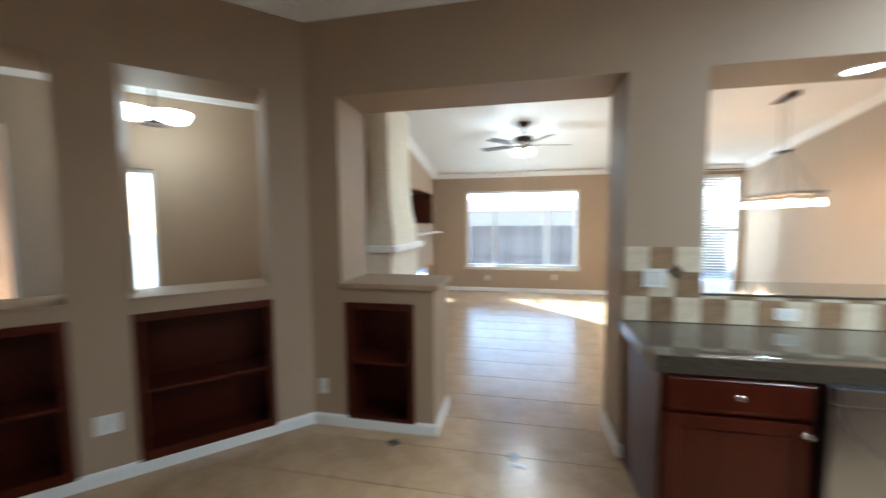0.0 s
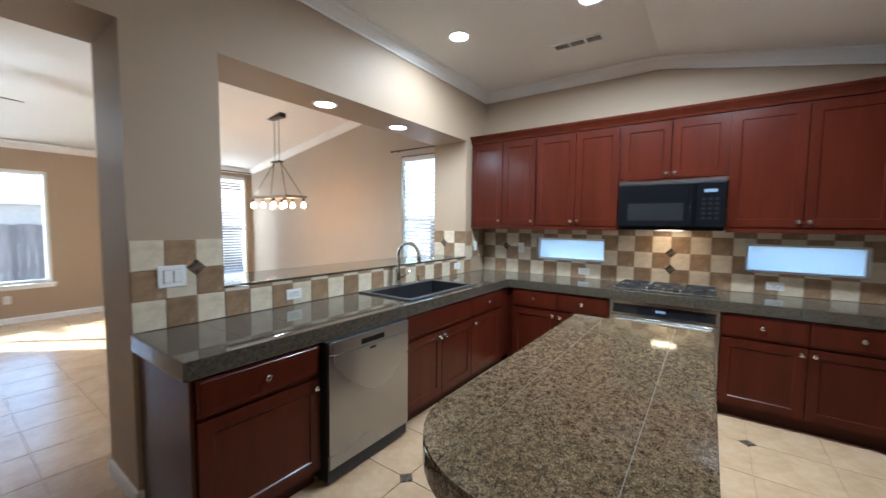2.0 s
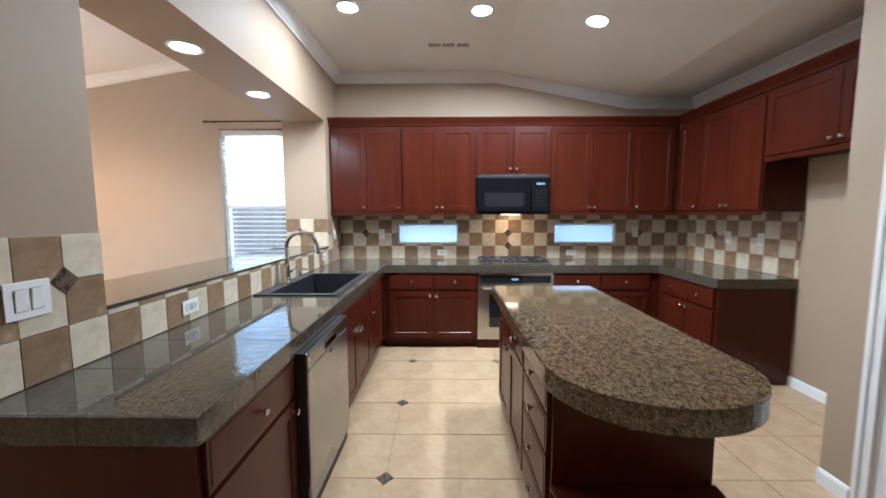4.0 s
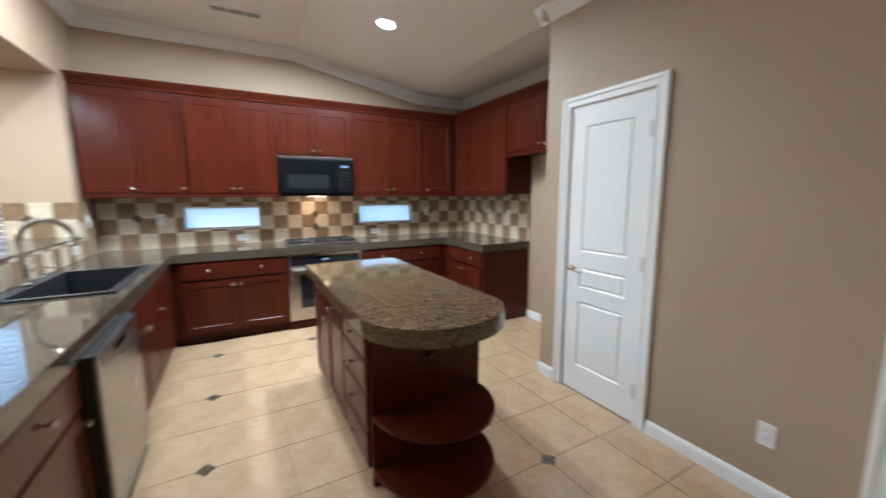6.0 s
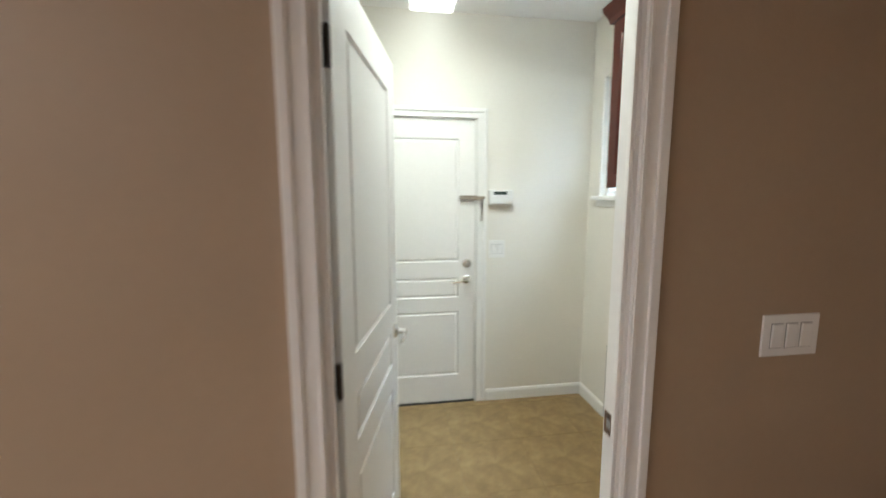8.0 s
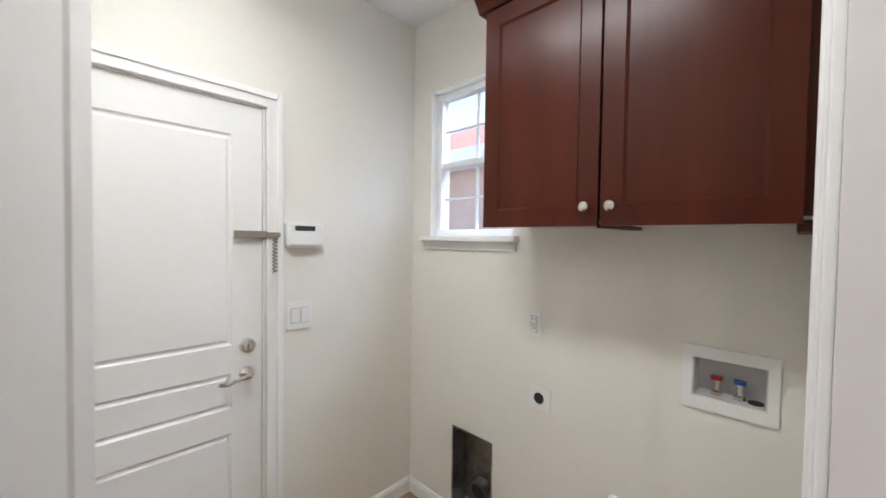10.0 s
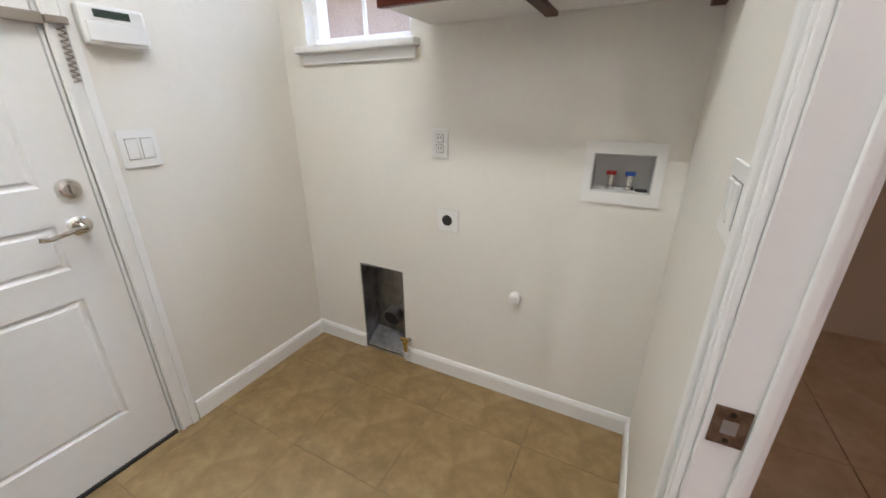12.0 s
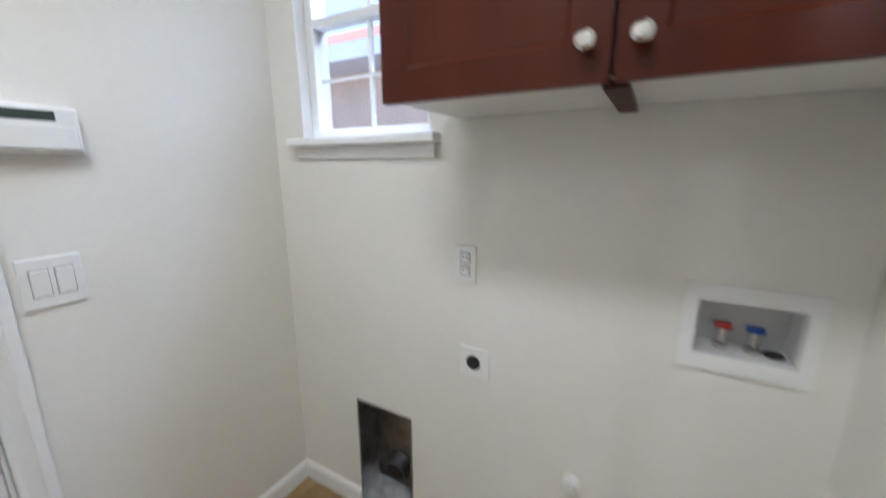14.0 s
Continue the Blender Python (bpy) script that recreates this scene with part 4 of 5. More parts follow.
sk = thing("kitchen_sink", (2.73, 2.19, 0.72), "black composite drop-in sink", "sink")
bm = wall_mesh(SX0 - 0.015, SX1 + 0.015, SY0 - 0.015, SY1 + 0.015, 0.911, 0.921, [(SX0 + 0.03, SX1 - 0.03, SY0 + 0.03, SY1 - 0.07)], lambda u, t, z: (u, z, t))
part("rim", bm, SINK_BLACK, sk)
bx0, bx1, by0, by1 = SX0 + 0.03, SX1 - 0.03, SY0 + 0.03, SY1 - 0.07
bm = bmesh.new()
for q in ((bx0 - 0.01, bx1 + 0.01, by0 - 0.01, by0), (bx0 - 0.01, bx1 + 0.01, by1, by1 + 0.01), (bx0 - 0.01, bx0, by0, by1), (bx1, bx1 + 0.01, by0, by1)):
    box(bm, *q, 0.715, 0.912)
box(bm, bx0, bx1, by0, by1, 0.705, 0.72)
part("bowl", bm, SINK_BLACK, sk)
part("drain", lathe(bmesh.new(), [(0.045, 0), (0.045, 0.004), (0.03, 0.006), (0.005, 0.003)], (2.73, 2.2, 0.72)), CHROME, sk)

fa = thing("kitchen_faucet", (2.71, 2.44, 0.91), "satin nickel gooseneck faucet with side lever", "faucet")
part("base", lathe(bmesh.new(), [(0.032, 0), (0.032, 0.008), (0.024, 0.02), (0.021, 0.05), (0.021, 0.13), (0.017, 0.15)], (2.71, 2.44, 0.921)), CHROME, fa)
pts = [(2.71, 2.44, 1.05), (2.71, 2.44, 1.195)] + [(2.71, 2.44 - 0.118 * (1 - math.cos(a)), 1.195 + 0.115 * math.sin(a)) for a in [math.pi * k / 12 * 0.92 for k in range(13)]]
part("spout", sweep(bmesh.new(), pts, 0.0155, 12), CHROME, fa)
e = Vector(pts[-1])
part("spray_head", lathe(bmesh.new(), [(0.014, 0), (0.017, 0.02), (0.019, 0.07), (0.014, 0.078)], e, (0, -0.12, -1)), CHROME, fa)
bm = tube(bmesh.new(), (2.725, 2.44, 1.0), (2.77, 2.43, 1.005), 0.011)
sweep(bm, [(2.765, 2.431, 1.005), (2.80, 2.425, 1.015), (2.84, 2.42, 1.035)], 0.006)
part("lever", bm, CHROME, fa)
sp = thing("soap_dispenser", (3.02, 2.47, 0.91), "small satin nickel soap dispenser beside the sink", "soap dispenser")
part("base", lathe(bmesh.new(), [(0.02, 0), (0.02, 0.006), (0.012, 0.02), (0.010, 0.06)], (3.02, 2.47, 0.911)), CHROME, sp)
part("nozzle", sweep(bmesh.new(), [(3.02, 2.47, 0.965), (3.02, 2.45, 0.985), (3.02, 2.40, 0.98)], 0.006), CHROME, sp)

ov = thing("wall_oven", (4.1, 0.48, 0.1), "stainless steel built-in oven under the cooktop", "oven")
part("body", cube(3.835, 4.38, 0.09, 0.87, 0.0, 0.826), BLACK_MATT, ov)
part("trim_frame", wall_mesh(0.08, 0.88, 0.10, 0.826, 3.812, 3.835, [(0.105, 0.855, 0.715, 0.795), (0.20, 0.76, 0.235, 0.60)], lambda u, t, z: (t, u, z)), STEEL_LIGHT, ov)
cp = part("control_panel", cube(3.818, 3.834, 0.105, 0.855, 0.715, 0.795, 0.002), DARK_GLASS, ov)
part("display", cube(3.8172, 3.818, 0.45, 0.52, 0.745, 0.765), LCD, cp)
part("window", cube(3.82, 3.834, 0.20, 0.76, 0.235, 0.60, 0.002), DARK_GLASS, ov)
part("door_gap", cube(3.8105, 3.8125, 0.09, 0.87, 0.694, 0.700), BLACK_MATT, ov)
bm = tube(bmesh.new(), (3.775, 0.13, 0.665), (3.775, 0.83, 0.665), 0.012)
for y in (0.16, 0.80):
    tube(bm, (3.775, y, 0.665), (3.815, y, 0.665), 0.008)
part("handle", bm, STEEL_LIGHT, ov)
part("filler", cube(3.83, 3.845, 0.075, 0.885, 0.0, 0.10), CHERRY_DARK, ov)

ck = thing("gas_cooktop", (4.08, 0.48, 0.91), "stainless steel gas cooktop with black grates", "cooktop")
part("tray", cube(3.865, 4.335, 0.09, 0.87, 0.9105, 0.928, 0.006), STEEL_LIGHT, ck)
for y, x in ((0.22, 3.97), (0.22, 4.2), (0.48, 4.14), (0.74, 3.97), (0.74, 4.2)):
    bu = part("burner", lathe(bmesh.new(), [(0.05, 0), (0.05, 0.01), (0.036, 0.012), (0.036, 0.022), (0.02, 0.026)], (x, y, 0.928)), BLACK_MATT, ck)
for y0, y1 in ((0.11, 0.34), (0.365, 0.595), (0.62, 0.85)):
    bm = bmesh.new()
    for x in (3.89, 4.31):
        box(bm, x - 0.006, x + 0.006, y0, y1, 0.936, 0.948, 0.002)
    for y in (y0 + 0.006, y1 - 0.006):
        box(bm, 3.89, 4.31, y - 0.005, y + 0.005, 0.936, 0.949, 0.002)
    for x in (3.97, 4.2):
        box(bm, x - 0.004, x + 0.004, y0, y1, 0.938, 0.950, 0.002)
    for x in (3.89, 4.31):
        for y in (y0 + 0.01, y1 - 0.01):
            box(bm, x - 0.006, x + 0.006, y - 0.006, y + 0.006, 0.927, 0.94)
    part("grate", bm, BLACK_MATT, ck, "black cast iron grate")
for k in range(5):
    part("control_knob", lathe(bmesh.new(), [(0.018, 0), (0.018, 0.014), (0.014, 0.022), (0.004, 0.023)], (3.905, 0.36 + 0.06 * k, 0.928)), CHROME, ck)

mw = thing("microwave", (4.2, 0.48, 1.44), "black over-the-range microwave under the cabinet", "microwave")
part("body", cube(4.03, 4.39, 0.083, 0.878, 1.445, 1.875, 0.005), BLACK, mw)
dr = part("door", cube(4.012, 4.03, 0.29, 0.878, 1.475, 1.84, 0.006), BLACK, mw)
part("window", cube(4.0105, 4.0125, 0.37, 0.80, 1.53, 1.68, 0.0), MW_WINDOW, dr)
part("vent_grille", cube(4.014, 4.03, 0.083, 0.878, 1.843, 1.873, 0.004), BLACK_MATT, mw)
pn = part("control_panel", cube(4.014, 4.03, 0.083, 0.284, 1.475, 1.84, 0.005), BLACK, mw)
part("display", cube(4.0125, 4.0138, 0.14, 0.23, 1.765, 1.79), LCD, pn)
for r in range(5):
    for c in range(3):
        part("button", cube(4.0128, 4.0142, 0.125 + c * 0.045, 0.155 + c * 0.045, 1.54 + r * 0.04, 1.56 + r * 0.04), MW_WINDOW, pn)
bm = tube(bmesh.new(), (3.985, 0.315, 1.50), (3.985, 0.315, 1.82), 0.010)
for z in (1.52, 1.80):
    tube(bm, (3.985, 0.315, z), (4.015, 0.315, z), 0.007)
part("handle", bm, BLACK, dr)
part("lamp_lens", cube(4.15, 4.25, 0.38, 0.58, 1.441, 1.4445), glow("warm hood lamp", (1, 0.7, 0.4), 2.0), mw)
lamp_area("hood_lamp", (4.2, 0.48, 1.435), (4.28, 0.48, 1.0), 0.15, 0.26, (1.0, 0.60, 0.30))


# ---- wall plates ----
def plate(m, w, h, kind, label, category):
    p = thing("wall_plate", m.translation, label, category)
    p.name = {"outlet": "power_outlet", "switch": "light_switch"}[kind]
    part("cover", cube(-w / 2, w / 2, -0.006, 0, -h / 2, h / 2, 0.002, m), PLASTIC, p)
    n = max(1, round(w / 0.058)) if kind == "switch" else 1
    if kind == "switch":
        for i in range(n):
            x = (i - (n - 1) / 2) * 0.046
            # slightly larger grey inset draws the shadow line round the rocker
            part("rocker_frame", cube(x - 0.0185, x + 0.0185, -0.0068, -0.004, -0.035, 0.035, 0, m), SHADOW_GAP, p)
            part("rocker", cube(x - 0.0165, x + 0.0165, -0.0105, -0.005, -0.033, 0.033, 0.002, m @ pose(0, 0, 0, 3, 0, 0)), PLASTIC, p)
    else:
        land = w > h
        for s in (-1, 1):
            c = (s * 0.02, 0) if land else (0, s * 0.02)
            # the same painted shadow line round each receptacle
            part("receptacle_gap", cube(c[0] - 0.0165, c[0] + 0.0165, -0.0068, -0.004, c[1] - 0.0165, c[1] + 0.0165, 0.0, m), SHADOW_GAP, p)
            r = part("receptacle", cube(c[0] - 0.0145, c[0] + 0.0145, -0.0085, -0.0055, c[1] - 0.0145, c[1] + 0.0145, 0.004, m), PLASTIC, p)
            for dx in (-0.006, 0.006):
                sl = (c[0] + dx, c[1] + 0.003) if not land else (c[0] + 0.003, c[1] + dx)
                part("slot", cube(sl[0] - 0.0016, sl[0] + 0.0016, -0.0092, -0.0083, sl[1] - 0.004, sl[1] + 0.004, 0, m), BLACK_MATT, r)
    return p


SPL = 0.0085   # tile thickness
plate(pose(1.00, YN - SPL, 1.185), 0.13, 0.115, "switch", "white double light switch on tiled wall", "light switch")
plate(pose(1.715, YN - SPL, 0.985), 0.115, 0.07, "outlet", "white power outlet in the tiled backsplash", "power outlet")
plate(pose(3.77, YN - SPL, 1.005), 0.115, 0.07, "outlet", "white power outlet in the tiled backsplash", "power outlet")
plate(pose(4.17, YN - SPL, 1.22), 0.07, 0.115, "switch", "white light switch on the tiled wall", "light switch")
for y, z, w, h, k in ((1.27, 0.985, 0.115, 0.07, "outlet"), (-0.29, 0.985, 0.115, 0.07, "outlet"), (2.0, 1.21, 0.07, 0.115, "outlet"), (-1.05, 1.23, 0.07, 0.115, "outlet")):
    plate(facing(XE - SPL, y, z, "-x"), w, h, k, "white power outlet in the tiled backsplash", "power outlet")
for x in (3.33, 3.73):
    plate(facing(x, -1.68 + SPL, 1.21, "+y"), 0.07, 0.115, "outlet", "white power outlet in the tiled backsplash", "power outlet")
plate(facing(0.295, YS, 0.328, "+y"), 0.07, 0.115, "outlet", "white power outlet low on the taupe wall", "power outlet")
plate(facing(-1.31, YS, 1.115, "+y"), 0.175, 0.115, "switch", "white triple light switch on the taupe wall", "light switch")
plate(facing(-1.0, -2.55, 1.145, "+y"), 0.118, 0.125, "switch", "white double light switch beside the garage door", "light switch")
plate(pose(-0.995, -0.866, 1.145), 0.118, 0.118, "switch", "white double light switch beside the doorway", "light switch")
plate(facing(-1.69, -1.735, 1.135, "+x"), 0.07, 0.115, "outlet", "white power outlet on the laundry wall", "power outlet")
plate(pose(-1.28, YN, 0.30), 0.07, 0.115, "outlet", "white power outlet low on the taupe wall", "power outlet")
plate(ANG @ pose(1.19, 0, 0.36, 0, 0, 0), 0.115, 0.115, "outlet", "white power outlet low on the angled wall", "power outlet")
plate(pose(-0.52, YF, 0.30), 0.07, 0.115, "outlet", "white power outlet low on the living room wall", "power outlet")
plate(pose(0.90, YF, 0.34), 0.07, 0.115, "outlet", "white power outlet low on the living room wall", "power outlet")


# ---- built-in bookcases ----
def bookcase(m, w, z0, z1, shelf_z, label):
    b_ = thing("bookcase", m.translation, label, "bookcase", "built-in bookcases")
    part("back", cube(0, w, 0.30, 0.315, z0, z1, 0, m), CHERRY_DARK, b_)
    for x0, x1 in ((0, 0.015), (w - 0.015, w)):
        part("side", cube(x0, x1, 0.01, 0.30, z0, z1, 0, m), CHERRY_DARK, b_)
    part("top", cube(0.015, w - 0.015, 0.01, 0.30, z1 - 0.018, z1, 0, m), CHERRY_DARK, b_)
    part("bottom", cube(0.015, w - 0.015, 0.01, 0.30, z0, z0 + 0.018, 0, m), CHERRY_DARK, b_)
    part("shelf", cube(0.015, w - 0.015, 0.012, 0.30, shelf_z - 0.011, shelf_z + 0.011, 0.002, m), CHERRY, b_)
    for q in ((0, 0.045, z0, z1), (w - 0.045, w, z0, z1), (0.045, w - 0.045, z1 - 0.05, z1), (0.045, w - 0.045, z0, z0 + 0.06)):
        part("face_frame", cube(q[0], q[1], -0.012, 0.01, q[2], q[3], 0.003, m), CHERRY, b_)


ANGM = Matrix.Translation((-1.36, YN, 0)) @ pose(0, 0, 0, 0, 0, 45)   # its x runs towards the corner
bookcase(ANGM @ pose(-1.05, 0, 0), 0.78, 0.07, 1.0, 0.50, "empty dark cherry bookcase built into the angled wall")
bookcase(ANGM @ pose(-2.11, 0, 0), 0.78, 0.07, 1.0, 0.50, "empty dark cherry bookcase built into the angled wall")
bookcase(pose(-1.08, YN, 0), 0.525, 0.035, 0.955, 0.50, "empty dark cherry bookcase built into the half wall")
for s in (0.27, 1.33):
    structure(part("niche_ledge", cube(s, s + 0.78, -0.012, 0.40, 1.081, 1.10, 0.004, ANG), TAUPE), "tan painted ledge of the wall opening", "ledge")

# ---- ceiling lamps ----
cans = [(2.97, 1.99, ZC, 1), (3.03, 0.93, ZC, 1), (2.97, 0.03, ZC - (RIDGE - 0.03) * 0.1947, 1), (2.19, 2.77, 2.44, 0), (3.06, 2.77, 2.44, 0)]
for x, y, z, big in cans:
    c = thing("recessed_light", (x, y, z), "lit round recessed ceiling light with white trim", "recessed light", "recessed lights")
    n = Vector((0, 0.1911, -0.9816)) if y < 0.5 else Vector((0, 0, -1))
    p = Vector((x, y, z)) + n * 0.008
    part("trim_ring", lathe(bmesh.new(), [(0.098, -0.002), (0.098, 0.004), (0.088, 0.009), (0.074, 0.004), (0.074, -0.002)], (x, y, z), n, 28), TRIM, c)
    part("lens", lathe(bmesh.new(), [(0.073, -0.004), (0.073, 0.003), (0.05, 0.005), (0.002, 0.006)], (x, y, z), n, 28), CAN_GLOW, c)
    lamp_area("can_lamp", p, p + n, 0.14, (4.5 if y > 1.5 else 10.5) if big else 3.4, (1.0, 0.955, 0.90), 0, 172)

lf = thing("laundry_light", (-0.52, -1.9, 2.64), "lit rectangular fluorescent ceiling light with white diffuser", "ceiling light")
part("base", cube(-0.66, -0.38, -2.42, -1.25, 2.69, 2.72, 0.004), TRIM, lf)
part("diffuser", cube(-0.65, -0.39, -2.41, -1.26, 2.64, 2.69, 0.012), TUBE_GLOW, lf)
lamp_area("laundry_lamp", (-0.52, -1.60, 2.63), (-0.52, -1.60, 0), 0.22, 4.1, (0.93, 1.0, 0.87), 0.7, 165)

vt = thing("ceiling_vent", (3.63, 1.19, ZC), "white louvred ceiling air vent with dark slots", "air vent")
part("frame", wall_mesh(3.565, 3.70, 0.98, 1.41, ZC - 0.008, ZC, [(3.59, 3.675, 1.0 + 0.135 * k, 1.115 + 0.135 * k) for k in range(3)], lambda u, t, z: (u, z, t)), TRIM, vt)
part("backing", cube(3.585, 3.68, 0.995, 1.395, ZC - 0.0015, ZC - 0.0005), BLACK_MATT, vt)
for k in range(3):
    for j in range(3):
        part("slat", cube(-0.0015, 0.0015, 1.0 + 0.135 * k, 1.115 + 0.135 * k, -0.004, 0.003, 0, pose(3.612 + 0.021 * j, 0, ZC - 0.0055, 0, 40, 0)), PLASTIC_SHADE, vt)

# chandelier over the dining table space
CX, CY, CZ = 3.36, 5.45, 1.83
chz = great_z(CY)
ch = thing("chandelier", (CX, CY, CZ), "rectangular wooden chandelier with bare glowing bulbs", "chandelier")
part("canopy", cube(CX - 0.05, CX + 0.05, CY - 0.17, CY + 0.17, chz - 0.035, chz + 0.03, 0.006), BRONZE, ch)
part("hub", cube(CX - 0.04, CX + 0.04, CY - 0.10, CY + 0.10, 2.36, 2.385, 0.005), BRONZE, ch)
for s in (-1, 1):
    part("rod", tube(bmesh.new(), (CX, CY + s * 0.06, 2.38), (CX, CY + s * 0.06, chz), 0.004, seg=8), BRONZE, ch)
    for q in (-1, 1):
        part("stay", tube(bmesh.new(), (CX, CY + s * 0.09, 2.365), (CX + q * 0.13, CY + s * 0.43, CZ + 0.03), 0.004, seg=8), BRONZE, ch)
part("beam_frame", wall_mesh(CX - 0.17, CX + 0.17, CY - 0.47, CY + 0.47, CZ, CZ + 0.035, [(CX - 0.13, CX + 0.13, CY - 0.43, CY + 0.43)], lambda u, t, z: (u, z, t)), PEWTER, ch)
for i in range(8):
    bx_, by_ = CX + (-0.15 if i % 2 else 0.15), CY - 0.42 + 0.28 * (i // 2)
    part("socket", tube(bmesh.new(), (bx_, by_, CZ), (bx_, by_, CZ - 0.05), 0.017), BRONZE, ch)
    part("bulb", lathe(bmesh.new(), [(0.012, 0), (0.016, 0.012), (0.03, 0.045), (0.032, 0.062), (0.022, 0.085), (0.004, 0.095)], (bx_, by_, CZ - 0.05), (0, 0, -1)), BULB, ch)
for k in (-0.25, 0.25):
    lamp_point("chandelier_lamp", (CX, CY + k, CZ - 0.12), 2.0, (1.0, 0.48, 0.24), 0.06)

# ceiling fan
FX, FY = 0.22, 5.75
fz = great_z(FY)
fn = thing("ceiling_fan", (FX, FY, 2.6), "dark bronze ceiling fan with lit glass shades", "ceiling fan")
part("canopy", lathe(bmesh.new(), [(0.075, -0.03), (0.075, 0.02), (0.05, 0.055), (0.02, 0.06)], (FX, FY, fz), (0, 0, -1)), BRONZE, fn)
part("downrod", tube(bmesh.new(), (FX, FY, fz), (FX, FY, 2.78), 0.013), BRONZE, fn)
part("motor", lathe(bmesh.new(), [(0.03, 0), (0.12, 0.02), (0.135, 0.05), (0.125, 0.1), (0.08, 0.15), (0.06, 0.19)], (FX, FY, 2.80), (0, 0, -1), 28), BRONZE, fn)
for k in range(5):
    a_ = radians(12 + 72 * k)
    mm = pose(FX, FY, 2.665, 0, 0, math.degrees(a_)) @ pose(0, 0, 0, 11, 0, 0)
    bl = part("blade", cube(0.21, 0.68, -0.06, 0.06, -0.004, 0.004, 0.003, mm), BRONZE, fn, "dark wooden fan blade")
    part("blade_arm", cube(0.08, 0.25, -0.018, 0.018, -0.008, 0.0, 0.003, mm), BRONZE, bl)
for k in range(4):
    a_ = radians(45 + 90 * k)
    d_ = Vector((math.cos(a_), math.sin(a_), 0))
    p = Vector((FX, FY, 2.60)) + d_ * 0.10
    part("lamp_arm", tube(bmesh.new(), (FX, FY, 2.62), p, 0.009, seg=8), BRONZE, fn)
    part("shade", lathe(bmesh.new(), [(0.025, 0), (0.04, 0.02), (0.06, 0.06), (0.068, 0.085), (0.06, 0.085), (0.03, 0.03)], p, d_ * 0.5 + Vector((0, 0, -1))), SHADE_GLOW, fn, "lit frosted glass shade")
lamp_point("fan_lamp", (FX, FY, 2.46), 8, (1.0, 0.94, 0.86), 0.1)

# hall light
hp = ANG @ Vector((0.95, 1.0, 2.40))
hl = thing("hall_light", hp, "lit hall ceiling light with glass bowls", "ceiling light")
part("stem", tube(bmesh.new(), hp, (hp.x, hp.y, 2.82), 0.01), BRONZE, hl)
part("plate", lathe(bmesh.new(), [(0.09, 0), (0.09, 0.02), (0.02, 0.03)], hp + Vector((0, 0, -0.06))), BRONZE, hl)
for s in (-1, 1):
    q = hp + Vector((-R2, -R2, 0)) * 0.13 * s
    part("bowl", lathe(bmesh.new(), [(0.04, 0), (0.09, 0.02), (0.12, 0.07), (0.125, 0.1), (0.11, 0.1)], q + Vector((0, 0, -0.04))), SHADE_GLOW, hl, "lit frosted glass bowl")
    part("arm", tube(bmesh.new(), hp + Vector((0, 0, -0.045)), q + Vector((0, 0, -0.035)), 0.008), BRONZE, hl)
lamp_point("hall_lamp", hp + Vector((0, 0, -0.2)), 1.3, (1.0, 0.9, 0.76), 0.1)
for u0, u1, z1 in ((1.02, 1.25, 2.05), (1.95, 3.0, 2.35)):
    w_ = structure(thing("hall_window", angled(u0, 1.6, 0.25), "white framed window beside the front door", "window"), "white framed window beside the front door", "window")
    for q in ((u0, u0 + 0.04, 0.25, z1), (u1 - 0.04, u1, 0.25, z1), (u0 + 0.04, u1 - 0.04, 0.25, 0.29), (u0 + 0.04, u1 - 0.04, z1 - 0.04, z1)):
        part("window_frame", cube(q[0], q[1], 1.6, 1.66, q[2], q[3], 0.003, ANG), TRIM, w_)
    p = part("pane", cube(u0 + 0.04, u1 - 0.04, 1.628, 1.634, 0.29, z1 - 0.04, 0, ANG), GLASS, w_)
    p.visible_shadow = False

# ---- fireplace and media niches ----
fp = thing("fireplace", (-1.52, 4.9, 0), "cream plaster fireplace with white mantel and dark firebox", "fireplace")
part("surround", wall_mesh(4.3, 5.5, 0, 1.17, -1.698, -1.36, [(4.62, 5.18, 0.12, 0.72)], lambda u, t, z: (t, u, z)), PLASTER, fp)
part("firebox", cube(-1.69, -1.66, 4.6, 5.2, 0.1, 0.74), BLACK_MATT, fp)
bm = bmesh.new()
prof = [(0.36, 1.25), (0.35, 1.45), (0.30, 1.7), (0.27, 2.1), (0.26, 3.3)]
for (o0, z0), (o1, z1) in zip(prof, prof[1:]):
    i0, i1 = 0.36 - o0, 0.36 - o1
    vs = [bm.verts.new(p) for p in ((-1.699, 4.36 + i0, z0), (-1.699 + o0, 4.36 + i0, z0), (-1.699 + o0, 5.44 - i0, z0), (-1.699, 5.44 - i0, z0),
                                    (-1.699, 4.36 + i1, z1), (-1.699 + o1, 4.36 + i1, z1), (-1.699 + o1, 5.44 - i1, z1), (-1.699, 5.44 - i1, z1))]
    for q in ((0, 1, 5, 4), (1, 2, 6, 5), (2, 3, 7, 6)):
        bm.faces.new([vs[k] for k in q])
bmesh.ops.remove_doubles(bm, verts=bm.verts, dist=1e-4)
part("chimney_hood", bm, PLASTER, fp)
part("mantel", cube(-1.699, -1.27, 4.25, 5.55, 1.17, 1.25, 0.012), TRIM, fp)
part("hearth", cube(-1.699, -1.2, 4.25, 5.55, 0.0, 0.06, 0.008), TILE, fp)
sh = thing("media_shelf", (-1.9, 7.15, 1.5), "dark cherry lined wall niche with ledge", "shelf")
part("shelf_board", cube(-2.199, -1.66, 6.352, 7.948, 1.50, 1.52, 0.003), CHERRY, sh)
